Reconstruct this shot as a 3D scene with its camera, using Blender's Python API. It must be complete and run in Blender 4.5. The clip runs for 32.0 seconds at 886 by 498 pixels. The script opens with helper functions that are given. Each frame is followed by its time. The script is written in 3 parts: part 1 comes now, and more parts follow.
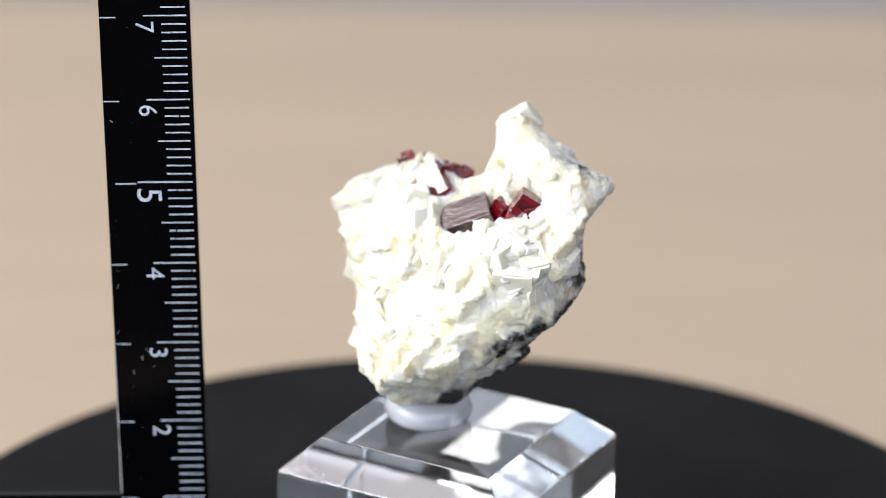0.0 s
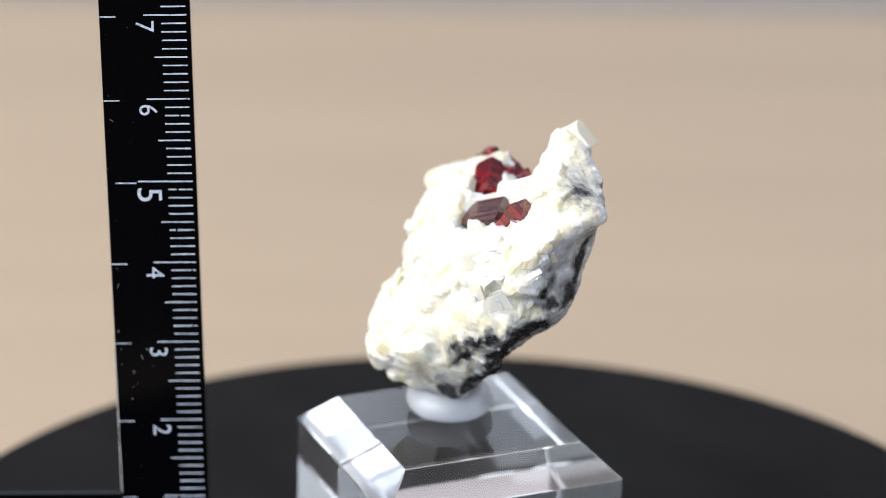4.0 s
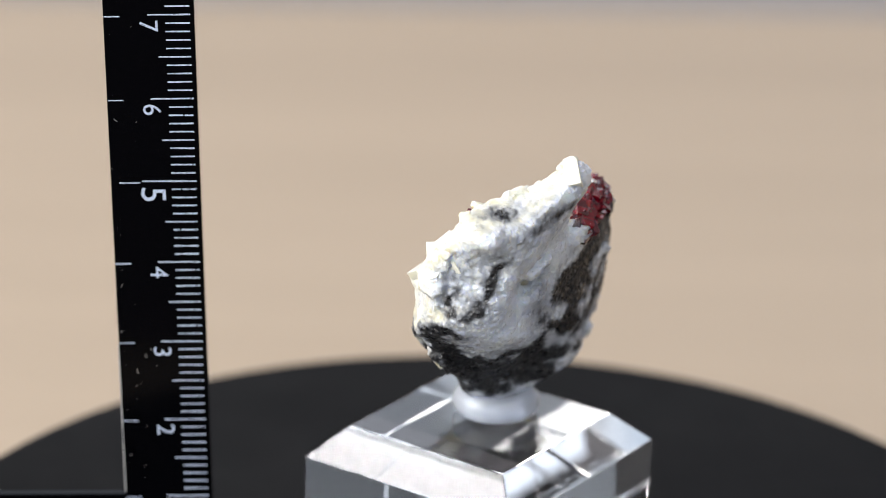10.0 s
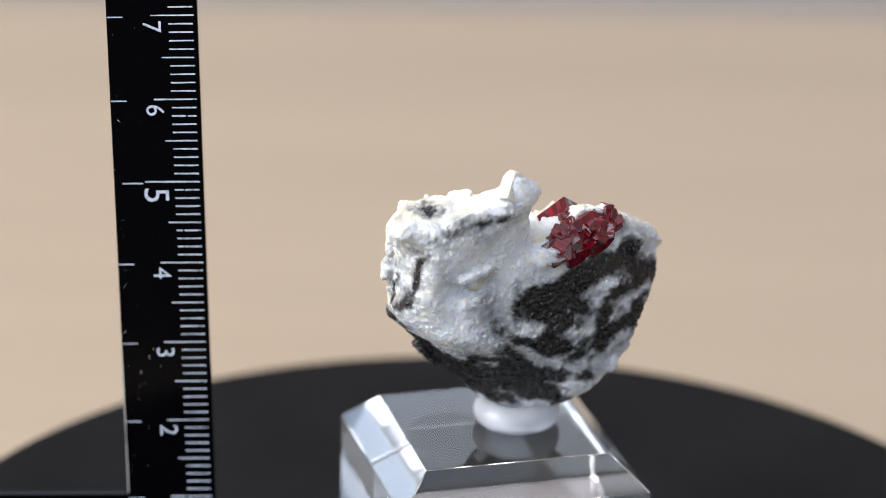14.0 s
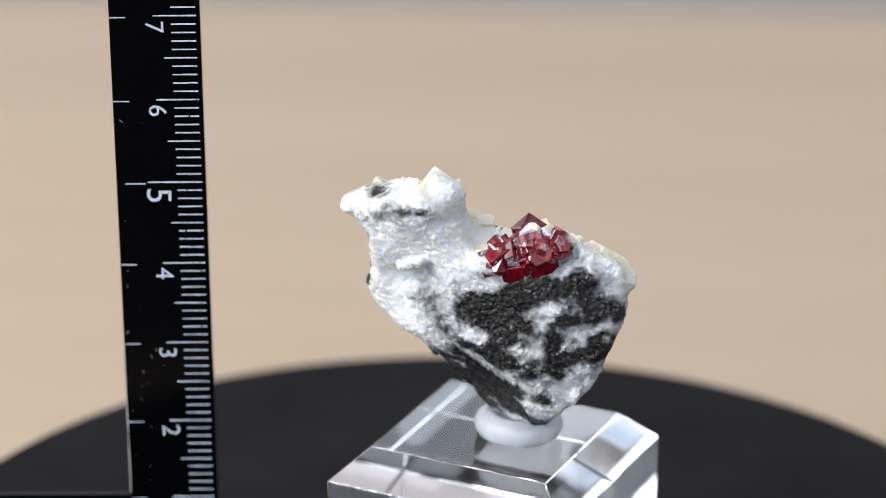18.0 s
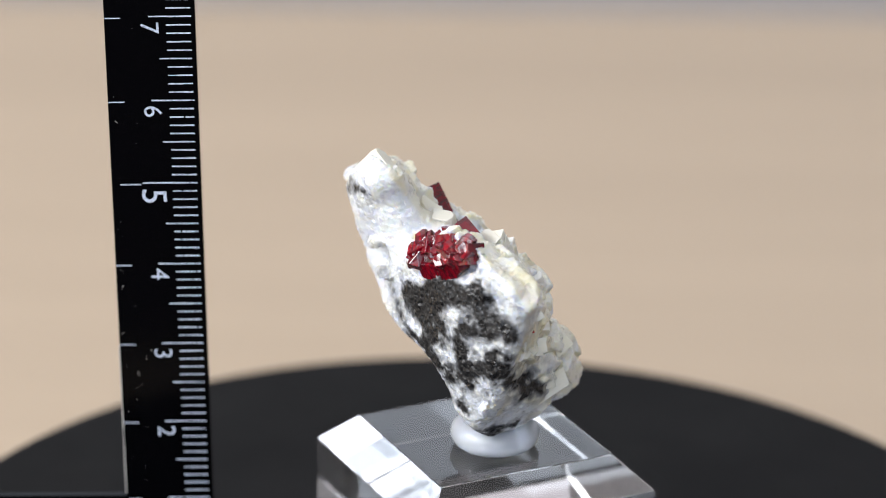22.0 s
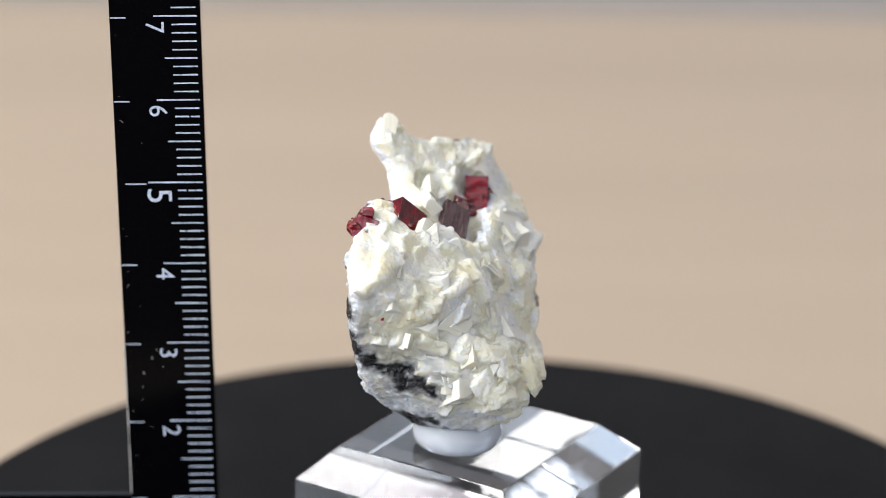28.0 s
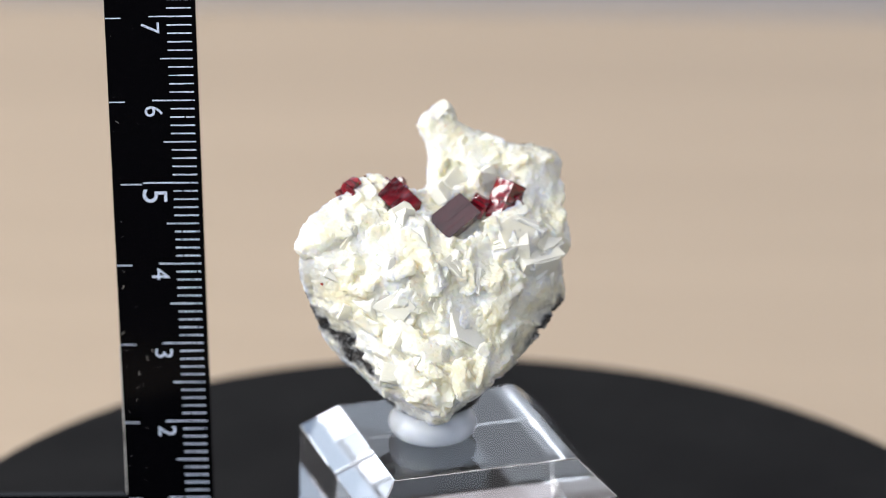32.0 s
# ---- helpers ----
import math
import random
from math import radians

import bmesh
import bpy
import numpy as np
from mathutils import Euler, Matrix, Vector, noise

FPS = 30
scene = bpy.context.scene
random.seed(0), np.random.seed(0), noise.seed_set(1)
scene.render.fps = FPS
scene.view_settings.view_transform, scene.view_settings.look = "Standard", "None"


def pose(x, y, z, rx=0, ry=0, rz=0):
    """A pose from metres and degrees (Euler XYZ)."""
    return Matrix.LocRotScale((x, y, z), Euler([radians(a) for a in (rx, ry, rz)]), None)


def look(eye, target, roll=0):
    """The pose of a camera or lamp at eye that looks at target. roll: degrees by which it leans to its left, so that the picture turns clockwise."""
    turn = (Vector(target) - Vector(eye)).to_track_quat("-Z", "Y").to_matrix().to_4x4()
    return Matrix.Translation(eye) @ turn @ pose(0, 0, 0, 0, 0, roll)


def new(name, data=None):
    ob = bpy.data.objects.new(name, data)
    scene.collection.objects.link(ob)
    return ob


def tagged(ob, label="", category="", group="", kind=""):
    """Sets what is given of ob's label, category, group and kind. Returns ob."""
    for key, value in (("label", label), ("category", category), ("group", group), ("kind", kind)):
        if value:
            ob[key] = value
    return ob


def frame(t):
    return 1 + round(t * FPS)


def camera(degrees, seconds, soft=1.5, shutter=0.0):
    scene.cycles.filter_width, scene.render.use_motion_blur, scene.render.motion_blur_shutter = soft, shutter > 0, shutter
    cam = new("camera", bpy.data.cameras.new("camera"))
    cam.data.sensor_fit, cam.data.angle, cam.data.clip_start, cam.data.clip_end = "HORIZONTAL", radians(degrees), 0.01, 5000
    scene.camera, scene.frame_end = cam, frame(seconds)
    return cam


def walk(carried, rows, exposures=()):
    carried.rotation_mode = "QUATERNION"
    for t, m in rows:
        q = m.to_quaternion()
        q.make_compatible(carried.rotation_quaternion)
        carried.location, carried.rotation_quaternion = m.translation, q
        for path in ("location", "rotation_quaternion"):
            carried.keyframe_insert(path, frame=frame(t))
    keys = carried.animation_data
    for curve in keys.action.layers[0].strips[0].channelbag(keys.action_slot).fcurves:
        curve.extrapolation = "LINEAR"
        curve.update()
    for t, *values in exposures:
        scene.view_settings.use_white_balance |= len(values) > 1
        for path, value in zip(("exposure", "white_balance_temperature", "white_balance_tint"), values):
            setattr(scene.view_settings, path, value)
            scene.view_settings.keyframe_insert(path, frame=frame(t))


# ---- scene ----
# Lengths are in metres; the specimen itself is modelled in millimetres (MM).
# The turntable's axis is x = y = 0 and the tabletop is z = 0.
MM = 0.001
AXIS_Z = 0.0755          # height of the specimen's own zero above the tabletop
PLATE_Z = 0.0335         # top of the turntable

cam = camera(15.50, 32.0, soft=0.8)
cam.data.dof.use_dof = True
cam.data.dof.focus_distance = 0.367
cam.data.dof.aperture_fstop = 15.0
EYE = Vector((-0.00336, -0.3515, 0.1349 + AXIS_Z))
TILT, REACH = radians(20.99), 0.3765


def aim(side, up):
    """The camera's pose, swung by that many millimetres at the subject's distance."""
    ahead = Vector((0, math.cos(TILT), -math.sin(TILT)))
    high = Vector((0, math.sin(TILT), math.cos(TILT)))
    return look(EYE, EYE + ahead * REACH + Vector((side * MM, 0, 0)) + high * up * MM, 1.05)


walk(cam, [
    (0.0, aim(0.02, 0.00)),
    (2.0, aim(0.03, -0.02)),
    (4.0, aim(-0.00, -0.07)),
    (6.0, aim(-0.05, -0.09)),
    (8.0, aim(-0.23, -0.11)),
    (10.0, aim(-0.44, -0.10)),
    (12.0, aim(-0.58, -0.10)),
    (14.0, aim(-0.80, -0.02)),
    (16.0, aim(-0.97, -0.00)),
    (18.0, aim(-1.08, 0.02)),
    (20.0, aim(-0.72, 0.10)),
    (22.0, aim(-0.54, 0.10)),
    (24.0, aim(-0.66, 0.08)),
    (26.0, aim(-0.97, 0.03)),
    (28.0, aim(-1.14, 0.05)),
    (30.0, aim(-0.93, 0.09)),
    (32.0, aim(-0.61, 0.10)),
])

# ---- light: a wide window on the one side, smaller ones opposite, unseen walls greyed to limit bounce ----
world = bpy.data.worlds.new("sky")
scene.world = world
world.use_nodes = True
wn = world.node_tree.nodes
sky = wn.new("ShaderNodeTexSky")
sky.sky_type, sky.sun_disc = "NISHITA", False
sky.sun_elevation, sky.sun_rotation = radians(38), radians(250)
world.node_tree.links.new(sky.outputs[0], wn["Background"].inputs[0])
wn["Background"].inputs[1].default_value = 0.1


def window_light(name, place, target, width, height, watts, colour):
    data = bpy.data.lights.new(name, "AREA")
    data.shape, data.size, data.size_y, data.energy, data.color = "RECTANGLE", width, height, watts, colour
    ob = new(name, data)
    ob.matrix_world = look(place, target)
    return ob


window_light("window_light", (-0.84, -0.27, 0.69), (0, 0, 0.08), 0.74, 0.56, 17.0, (1.0, 0.99, 0.975))
window_light("window_light_west", (-0.885, -1.13, 0.50), (0, -1.13, 0.50), 0.94, 0.80, 8.0, (0.87, 0.91, 1.0))
window_light("window_light_east", (1.67, -0.45, 1.05), (0, -0.45, 1.05), 1.1, 0.9, 0.4, (0.88, 0.94, 1.0))
window_light("window_light_north", (0.35, 1.28, 1.0), (0.35, 0, 1.0), 2.3, 1.08, 9.4, (0.90, 0.94, 1.0))
window_light("window_light_south", (0.04, -1.68, 1.0), (0.04, 0, 1.0), 1.70, 0.94, 12.0, (0.86, 0.92, 1.0))
window_light("window_light_southeast", (1.27, -1.68, 1.0), (1.27, 0, 1.0), 0.70, 0.94, 1.5, (0.80, 0.89, 1.0))
window_light("ceiling_panel", (0.42, -0.1, 1.685), (0.42, -0.1, 0), 2.36, 2.70, 11.0, (0.97, 0.92, 1.0))
scene.view_settings.exposure = -0.13
scene.cycles.max_bounces = scene.cycles.glossy_bounces = scene.cycles.transmission_bounces = 16


# ---- materials ----
def mat(name, base, rough=0.5, metal=0.0, **extra):
    m = bpy.data.materials.new(name)
    m.use_nodes = True
    b = m.node_tree.nodes["Principled BSDF"]
    b.inputs["Base Color"].default_value = (*base, 1)
    b.inputs["Roughness"].default_value = rough
    b.inputs["Metallic"].default_value = metal
    for key, value in extra.items():
        b.inputs[key.replace("_", " ")].default_value = value
    return m


def node(m, kind, **values):
    n = m.node_tree.nodes.new(kind)
    for key, value in values.items():
        n.inputs[key.replace("_", " ")].default_value = value
    return n


def wire(m, a, b):
    m.node_tree.links.new(a, b)


def shader(m):
    return m.node_tree.nodes["Principled BSDF"]


def coords(m, scale=(1, 1, 1)):
    c = m.node_tree.nodes.new("ShaderNodeTexCoord")
    s = m.node_tree.nodes.new("ShaderNodeMapping")
    s.inputs["Scale"].default_value = scale
    wire(m, c.outputs["Object"], s.inputs["Vector"])
    return s.outputs["Vector"]


def noise_tex(m, vec, scale, detail=3.0, rough=0.55):
    n = node(m, "ShaderNodeTexNoise", Scale=scale, Detail=detail, Roughness=rough)
    wire(m, vec, n.inputs["Vector"])
    return n.outputs["Fac"]


def ramp(m, fac, stops):
    r = m.node_tree.nodes.new("ShaderNodeValToRGB")
    while len(r.color_ramp.elements) < len(stops):
        r.color_ramp.elements.new(0.5)
    for e, (at, c) in zip(r.color_ramp.elements, stops):
        e.position, e.color = at, (*c, 1)
    wire(m, fac, r.inputs["Fac"])
    return r.outputs["Color"]


def blend(m, fac, a, b, mode="MIX"):
    n = m.node_tree.nodes.new("ShaderNodeMix")
    n.data_type, n.blend_type = "RGBA", mode
    for sock, v in ((n.inputs[0], fac), (n.inputs[6], a), (n.inputs[7], b)):
        if isinstance(v, (int, float)):
            sock.default_value = v
        elif isinstance(v, tuple):
            sock.default_value = (*v, 1)
        else:
            wire(m, v, sock)
    return n.outputs[2]


def bump(m, height, strength, distance):
    n = node(m, "ShaderNodeBump", Strength=strength, Distance=distance)
    wire(m, height, n.inputs["Height"])
    wire(m, n.outputs["Normal"], shader(m).inputs["Normal"])


def attribute(m, name):
    n = m.node_tree.nodes.new("ShaderNodeAttribute")
    n.attribute_name = name
    return n.outputs["Fac"]


# pale timber of the tabletop, grain along x
timber = mat("pale_timber", (0.55, 0.42, 0.29), 0.42)
v = coords(timber, (1.2, 14, 14))
g1 = noise_tex(timber, v, 3.0, 4)
g2 = noise_tex(timber, coords(timber, (5, 160, 160)), 2.0, 3)
c1 = ramp(timber, g1, [(0.3, (0.440, 0.340, 0.236)), (0.55, (0.468, 0.363, 0.253)), (0.75, (0.494, 0.384, 0.270))])
wire(timber, blend(timber, 0.12, c1, ramp(timber, g2, [(0.35, (0.390, 0.299, 0.208)), (0.65, (0.522, 0.409, 0.291))])), shader(timber).inputs["Base Color"])

plaster = mat("pale_plaster", (0.72, 0.69, 0.68), 0.9)
wire(plaster, ramp(plaster, noise_tex(plaster, coords(plaster), 2.5, 4), [(0.3, (0.70, 0.65, 0.63)), (0.7, (0.78, 0.73, 0.71))]), shader(plaster).inputs["Base Color"])
# darker plaster for the unseen walls and ceiling, set to hold down bounced fill
low_bounce_plaster = mat("low_bounce_plaster", (0.34, 0.32, 0.315), 0.9)
wire(low_bounce_plaster, ramp(low_bounce_plaster, noise_tex(low_bounce_plaster, coords(low_bounce_plaster), 2.5, 4), [(0.3, (0.31, 0.295, 0.29)), (0.7, (0.37, 0.35, 0.345))]), shader(low_bounce_plaster).inputs["Base Color"])
floor_mat = mat("grey_floor", (0.10, 0.09, 0.09), 0.6)
wire(floor_mat, ramp(floor_mat, noise_tex(floor_mat, coords(floor_mat), 6, 4), [(0.3, (0.085, 0.078, 0.078)), (0.7, (0.12, 0.108, 0.108))]), shader(floor_mat).inputs["Base Color"])

black_satin = mat("black_satin_plastic", (0.014, 0.014, 0.015), 0.85, Specular_IOR_Level=0.11)
v = coords(black_satin)
wire(black_satin, ramp(black_satin, noise_tex(black_satin, v, 60, 4), [(0.35, (0.0075, 0.0075, 0.008)), (0.7, (0.0115, 0.0115, 0.012))]), shader(black_satin).inputs["Base Color"])

acrylic = mat("clear_acrylic", (1, 1, 1), 0.0, 0.0, IOR=1.49, Transmission_Weight=1.0)
silicone = mat("milky_silicone", (0.80, 0.84, 0.90), 0.18, 0.0, IOR=1.41, Transmission_Weight=0.6, Subsurface_Weight=0.6, Subsurface_Scale=0.002)
silicone.node_tree.nodes["Principled BSDF"].inputs["Subsurface Radius"].default_value = (1, 1, 1.1)

ruler_black = mat("glossy_black_ruler", (0.0012, 0.0012, 0.0018), 0.12, Specular_IOR_Level=0.07)
wire(ruler_black, ramp(ruler_black, noise_tex(ruler_black, coords(ruler_black), 900, 4), [(0.62, (0.10, 0.10, 0.10)), (0.85, (0.35, 0.35, 0.35))]), shader(ruler_black).inputs["Roughness"])
ruler_ink = mat("white_ink", (0.62, 0.66, 0.72), 0.6)
wire(ruler_ink, ramp(ruler_ink, noise_tex(ruler_ink, coords(ruler_ink), 3500, 3), [(0.34, (0.14, 0.16, 0.21)), (0.46, (0.54, 0.61, 0.74))]), shader(ruler_ink).inputs["Base Color"])
ruler_edge = mat("worn_bright_edge", (0.5, 0.48, 0.45), 0.35)

# the specimen's white and cream carbonate, with dark shale marked by the mesh's own attribute
rock_mat = mat("dolomite_and_shale", (0.8, 0.8, 0.75), 0.42, 0.0, Subsurface_Weight=0.95, Subsurface_Scale=0.0015)
v = coords(rock_mat)
shader(rock_mat).inputs["Subsurface Radius"].default_value = (1.0, 0.9, 0.66)
grain = noise_tex(rock_mat, v, 2600, 3)
sugar = node(rock_mat, "ShaderNodeTexVoronoi", Scale=1900)
wire(rock_mat, v, sugar.inputs["Vector"])
fine = node(rock_mat, "ShaderNodeMath")
fine.operation = "MULTIPLY_ADD"
wire(rock_mat, grain, fine.inputs[0])
fine.inputs[1].default_value = 0.5
wire(rock_mat, sugar.outputs["Distance"], fine.inputs[2])
coarse = noise_tex(rock_mat, v, 260, 4)
cell = attribute(rock_mat, "cell")
cream = attribute(rock_mat, "cream")
dark = attribute(rock_mat, "dark")
white = blend(rock_mat, cell, (0.74, 0.78, 0.83), (0.83, 0.85, 0.875))
creamy = ramp(rock_mat, coarse, [(0.30, (0.78, 0.725, 0.52)), (0.46, (0.80, 0.775, 0.63)), (0.64, (0.82, 0.81, 0.74))])
pale = blend(rock_mat, cream, white, creamy)
# grey of the staining beside the shale, and of shade put into the colour
stain_shade = (0.20, 0.21, 0.23)
shale = ramp(rock_mat, grain, [(0.42, (0.008, 0.008, 0.009)), (0.62, (0.024, 0.024, 0.025)), (0.76, (0.17, 0.17, 0.17))])
pale = blend(rock_mat, attribute(rock_mat, "stain_shade"), pale, stain_shade)
wire(rock_mat, blend(rock_mat, dark, pale, shale), shader(rock_mat).inputs["Base Color"])
solid = node(rock_mat, "ShaderNodeMapRange", To_Min=0.9, To_Max=0.0)
wire(rock_mat, dark, solid.inputs["Value"])
wire(rock_mat, solid.outputs["Result"], shader(rock_mat).inputs["Subsurface Weight"])
rr = node(rock_mat, "ShaderNodeMapRange", To_Min=0.6, To_Max=0.18)
wire(rock_mat, cell, rr.inputs["Value"])
wire(rock_mat, rr.outputs["Result"], shader(rock_mat).inputs["Roughness"])
flat = node(rock_mat, "ShaderNodeMapRange", To_Min=0.6, To_Max=0.32)
wire(rock_mat, attribute(rock_mat, "bold"), flat.inputs["Value"])
bump(rock_mat, fine.outputs[0], 0.8, 0.00025)
wire(rock_mat, flat.outputs["Result"], [n for n in rock_mat.node_tree.nodes if n.bl_idname == "ShaderNodeBump"][0].inputs["Strength"])

dolomite = mat("cream_dolomite", (0.85, 0.83, 0.74), 0.30, 0.0, Subsurface_Weight=0.6, Subsurface_Scale=0.0005)
shader(dolomite).inputs["Subsurface Radius"].default_value = (1.0, 1.0, 0.95)
info = dolomite.node_tree.nodes.new("ShaderNodeObjectInfo")
tone = ramp(dolomite, info.outputs["Random"], [(0.0, (0.81, 0.80, 0.735)), (0.5, (0.81, 0.785, 0.665)), (1.0, (0.80, 0.75, 0.56))])
v = coords(dolomite)
wire(dolomite, blend(dolomite, 0.5, tone, ramp(dolomite, noise_tex(dolomite, v, 300, 3), [(0.3, (0.82, 0.79, 0.66)), (0.6, (0.85, 0.85, 0.81))])), shader(dolomite).inputs["Base Color"])
bump(dolomite, noise_tex(dolomite, coords(dolomite, (1, 1, 6)), 900, 5), 0.4, 0.00018)

cinnabar = mat("red_cinnabar", (0.22, 0.006, 0.014), 0.11, 0.0, IOR=1.9)
v = coords(cinnabar, (1, 1, 5))
wire(cinnabar, ramp(cinnabar, noise_tex(cinnabar, v, 330, 4), [(0.3, (0.035, 0.001, 0.004)), (0.5, (0.13, 0.001, 0.008)), (0.72, (0.36, 0.004, 0.014))]), shader(cinnabar).inputs["Base Color"])
chips = node(cinnabar, "ShaderNodeTexVoronoi", Scale=750)
wire(cinnabar, coords(cinnabar, (1, 1, 1.4)), chips.inputs["Vector"])
bump(cinnabar, chips.outputs["Distance"], 0.2, 0.0003)
plum = mat("plum_cinnabar", (0.10, 0.020, 0.030), 0.12, 0.0, IOR=2.3)
wire(plum, ramp(plum, noise_tex(plum, coords(plum, (4, 4, 0.6)), 500, 4), [(0.3, (0.020, 0.003, 0.007)), (0.55, (0.055, 0.006, 0.012)), (0.75, (0.12, 0.012, 0.020))]), shader(plum).inputs["Base Color"])
bump(plum, noise_tex(plum, coords(plum, (5, 5, 0.5)), 500, 4), 0.8, 0.00018)


# ---- helpers for parts ----
def link_mesh(name, bm, material, smooth=False):
    me = bpy.data.meshes.new(name)
    bm.normal_update()
    bm.to_mesh(me)
    bm.free()
    me.materials.append(material)
    if smooth:
        me.polygons.foreach_set("use_smooth", [True] * len(me.polygons))
    return me


def part(name, bm, material, parent, label="", smooth=False):
    ob = new(name, link_mesh(name, bm, material, smooth))
    ob.parent = parent
    return tagged(ob, label)


def box(bm, size, place=(0, 0, 0), turn=None, bevel=0.0, segments=1):
    m = Matrix.Translation(place) @ (turn.to_4x4() if turn else Matrix()) @ Matrix.Diagonal((*size, 1))
    made = bmesh.ops.create_cube(bm, size=1, matrix=m)
    if bevel:
        edges = list({e for vert in made["verts"] for e in vert.link_edges})
        bmesh.ops.bevel(bm, geom=edges, offset=bevel, segments=segments, affect="EDGES", profile=0.5)
    return made


def lathe(bm, profile, steps=96):
    """A solid of revolution about z from (radius, height) pairs, closed where it meets the axis."""
    rings = []
    for r, h in profile:
        if r < 1e-7:
            rings.append([bm.verts.new((0, 0, h))])
        else:
            rings.append([bm.verts.new((r * math.cos(2 * math.pi * k / steps), r * math.sin(2 * math.pi * k / steps), h)) for k in range(steps)])
    for a, b in zip(rings, rings[1:]):
        for k in range(steps):
            q = (k + 1) % steps
            if len(a) == 1:
                bm.faces.new((a[0], b[k], b[q]))
            elif len(b) == 1:
                bm.faces.new((a[k], b[0], a[q]))
            else:
                bm.faces.new((a[k], b[k], b[q], a[q]))
    bmesh.ops.recalc_face_normals(bm, faces=bm.faces)


# ---- the room ----
def slab(name, lo, hi, material, label, category):
    bm = bmesh.new()
    size = [b - a for a, b in zip(lo, hi)]
    box(bm, size, [(a + b) / 2 for a, b in zip(lo, hi)])
    return tagged(new(name, link_mesh(name, bm, material)), label, category, kind="structure")


X0, X1, Y0, Y1, FLOOR, CEIL, TH = -0.9, 1.7, -1.7, 1.3, -0.74, 1.70, 0.12


def wall_with_window(name, x, out, y0, y1, z0, z1, label):
    """A wall across the x direction with one opening right through it."""
    bm = bmesh.new()
    a, b = sorted((x, x + out * TH))
    for lo, hi in (((a, Y0, FLOOR), (b, y0, CEIL)), ((a, y1, FLOOR), (b, Y1, CEIL)), ((a, y0, FLOOR), (b, y1, z0)), ((a, y0, z1), (b, y1, CEIL))):
        box(bm, [q - p for p, q in zip(lo, hi)], [(p + q) / 2 for p, q in zip(lo, hi)])
    return tagged(new(name, link_mesh(name, bm, low_bounce_plaster)), label, "wall", kind="structure")


slab("floor", (X0 - TH, Y0 - TH, FLOOR - 0.1), (X1 + TH, Y1 + TH, FLOOR), floor_mat, "matt grey floor of the room", "floor")
slab("ceiling", (X0 - TH, Y0 - TH, CEIL), (X1 + TH, Y1 + TH, CEIL + 0.1), low_bounce_plaster, "unseen room ceiling, grey to limit bounced light", "ceiling")
for name, y, x0, x1, label in (("wall_north", Y1, -0.8, 1.5, "pale greyish plaster wall behind the table with a long window opening"), ("wall_south", Y0 - TH, -0.85, 1.65, "unseen wall with a long window opening, grey to limit bounced light")):
    bm = bmesh.new()
    for lo, hi in (((X0 - TH, FLOOR), (X1 + TH, 0.45)), ((X0 - TH, 1.55), (X1 + TH, CEIL)), ((X0 - TH, 0.45), (x0, 1.55)), ((x1, 0.45), (X1 + TH, 1.55))):
        box(bm, (hi[0] - lo[0], TH, hi[1] - lo[1]), ((lo[0] + hi[0]) / 2, y + TH / 2, (lo[1] + hi[1]) / 2))
    tagged(new(name, link_mesh(name, bm, plaster if y > 0 else low_bounce_plaster)), label, "wall", kind="structure")
wall_with_window("wall_west", X0, -1, -1.62, 0.16, 0.08, 1.00, "unseen wall with a wide window opening, grey to limit bounced light")
wall_with_window("wall_east", X1, 1, -1.0, 0.1, 0.6, 1.5, "unseen wall with a window opening, grey to limit bounced light")

# ---- the table ----
table = tagged(new("table"), "pale timber table with straight grain", "table")
table.location = (0.1, 0.10, 0)
bm = bmesh.new()
box(bm, (1.5, 0.50, 0.028), (0, 0, -0.014), bevel=0.003, segments=2)
part("tabletop", bm, timber, table)
for sx in (-0.68, 0.68):
    for sy in (-0.2, 0.2):
        bm = bmesh.new()
        box(bm, (0.05, 0.05, -FLOOR - 0.028), (sx, sy, (FLOOR - 0.028) / 2), bevel=0.003)
        part("leg", bm, timber, table)

# ---- the turntable ----
turntable = tagged(new("turntable"), "round satin black rotating display turntable on the table", "turntable")
turntable.location = (0, 0, 0)
bm = bmesh.new()
lathe(bm, [(0, PLATE_Z), (0.0676, PLATE_Z), (0.0686, PLATE_Z - 0.0003), (0.0692, PLATE_Z - 0.0012), (0.0692, PLATE_Z - 0.0045), (0.0676, PLATE_Z - 0.0055), (0, PLATE_Z - 0.0055)], 160)
part("top_plate", bm, black_satin, turntable, smooth=False)
bm = bmesh.new()
lathe(bm, [(0, PLATE_Z - 0.0058), (0.058, PLATE_Z - 0.0058), (0.0615, PLATE_Z - 0.012), (0.0625, 0.004), (0.0615, 0.0), (0, 0.0)], 128)
part("base", bm, black_satin, turntable)

# ---- the acrylic block ----
BLOCK_Z = AXIS_Z - 0.02235
block = tagged(new("display_block"), "clear acrylic display block with polished slanted top edges", "display stand")
block.location = (0, 0, PLATE_Z)
bm = bmesh.new()
HALF, CUT = 0.01485, 0.0038
tall = BLOCK_Z - PLATE_Z
rings = []
for half, h in ((HALF - 0.0003, 0.00012), (HALF, 0.00042), (HALF, tall - CUT), (HALF - CUT, tall)):
    rings.append([bm.verts.new((sx * half, sy * half, h)) for sx, sy in ((-1, -1), (1, -1), (1, 1), (-1, 1))])
for a, b in zip(rings, rings[1:]):
    for k in range(4):
        bm.faces.new((a[k], a[(k + 1) % 4], b[(k + 1) % 4], b[k]))
bm.faces.new(rings[-1])
bm.faces.new(rings[0][::-1])
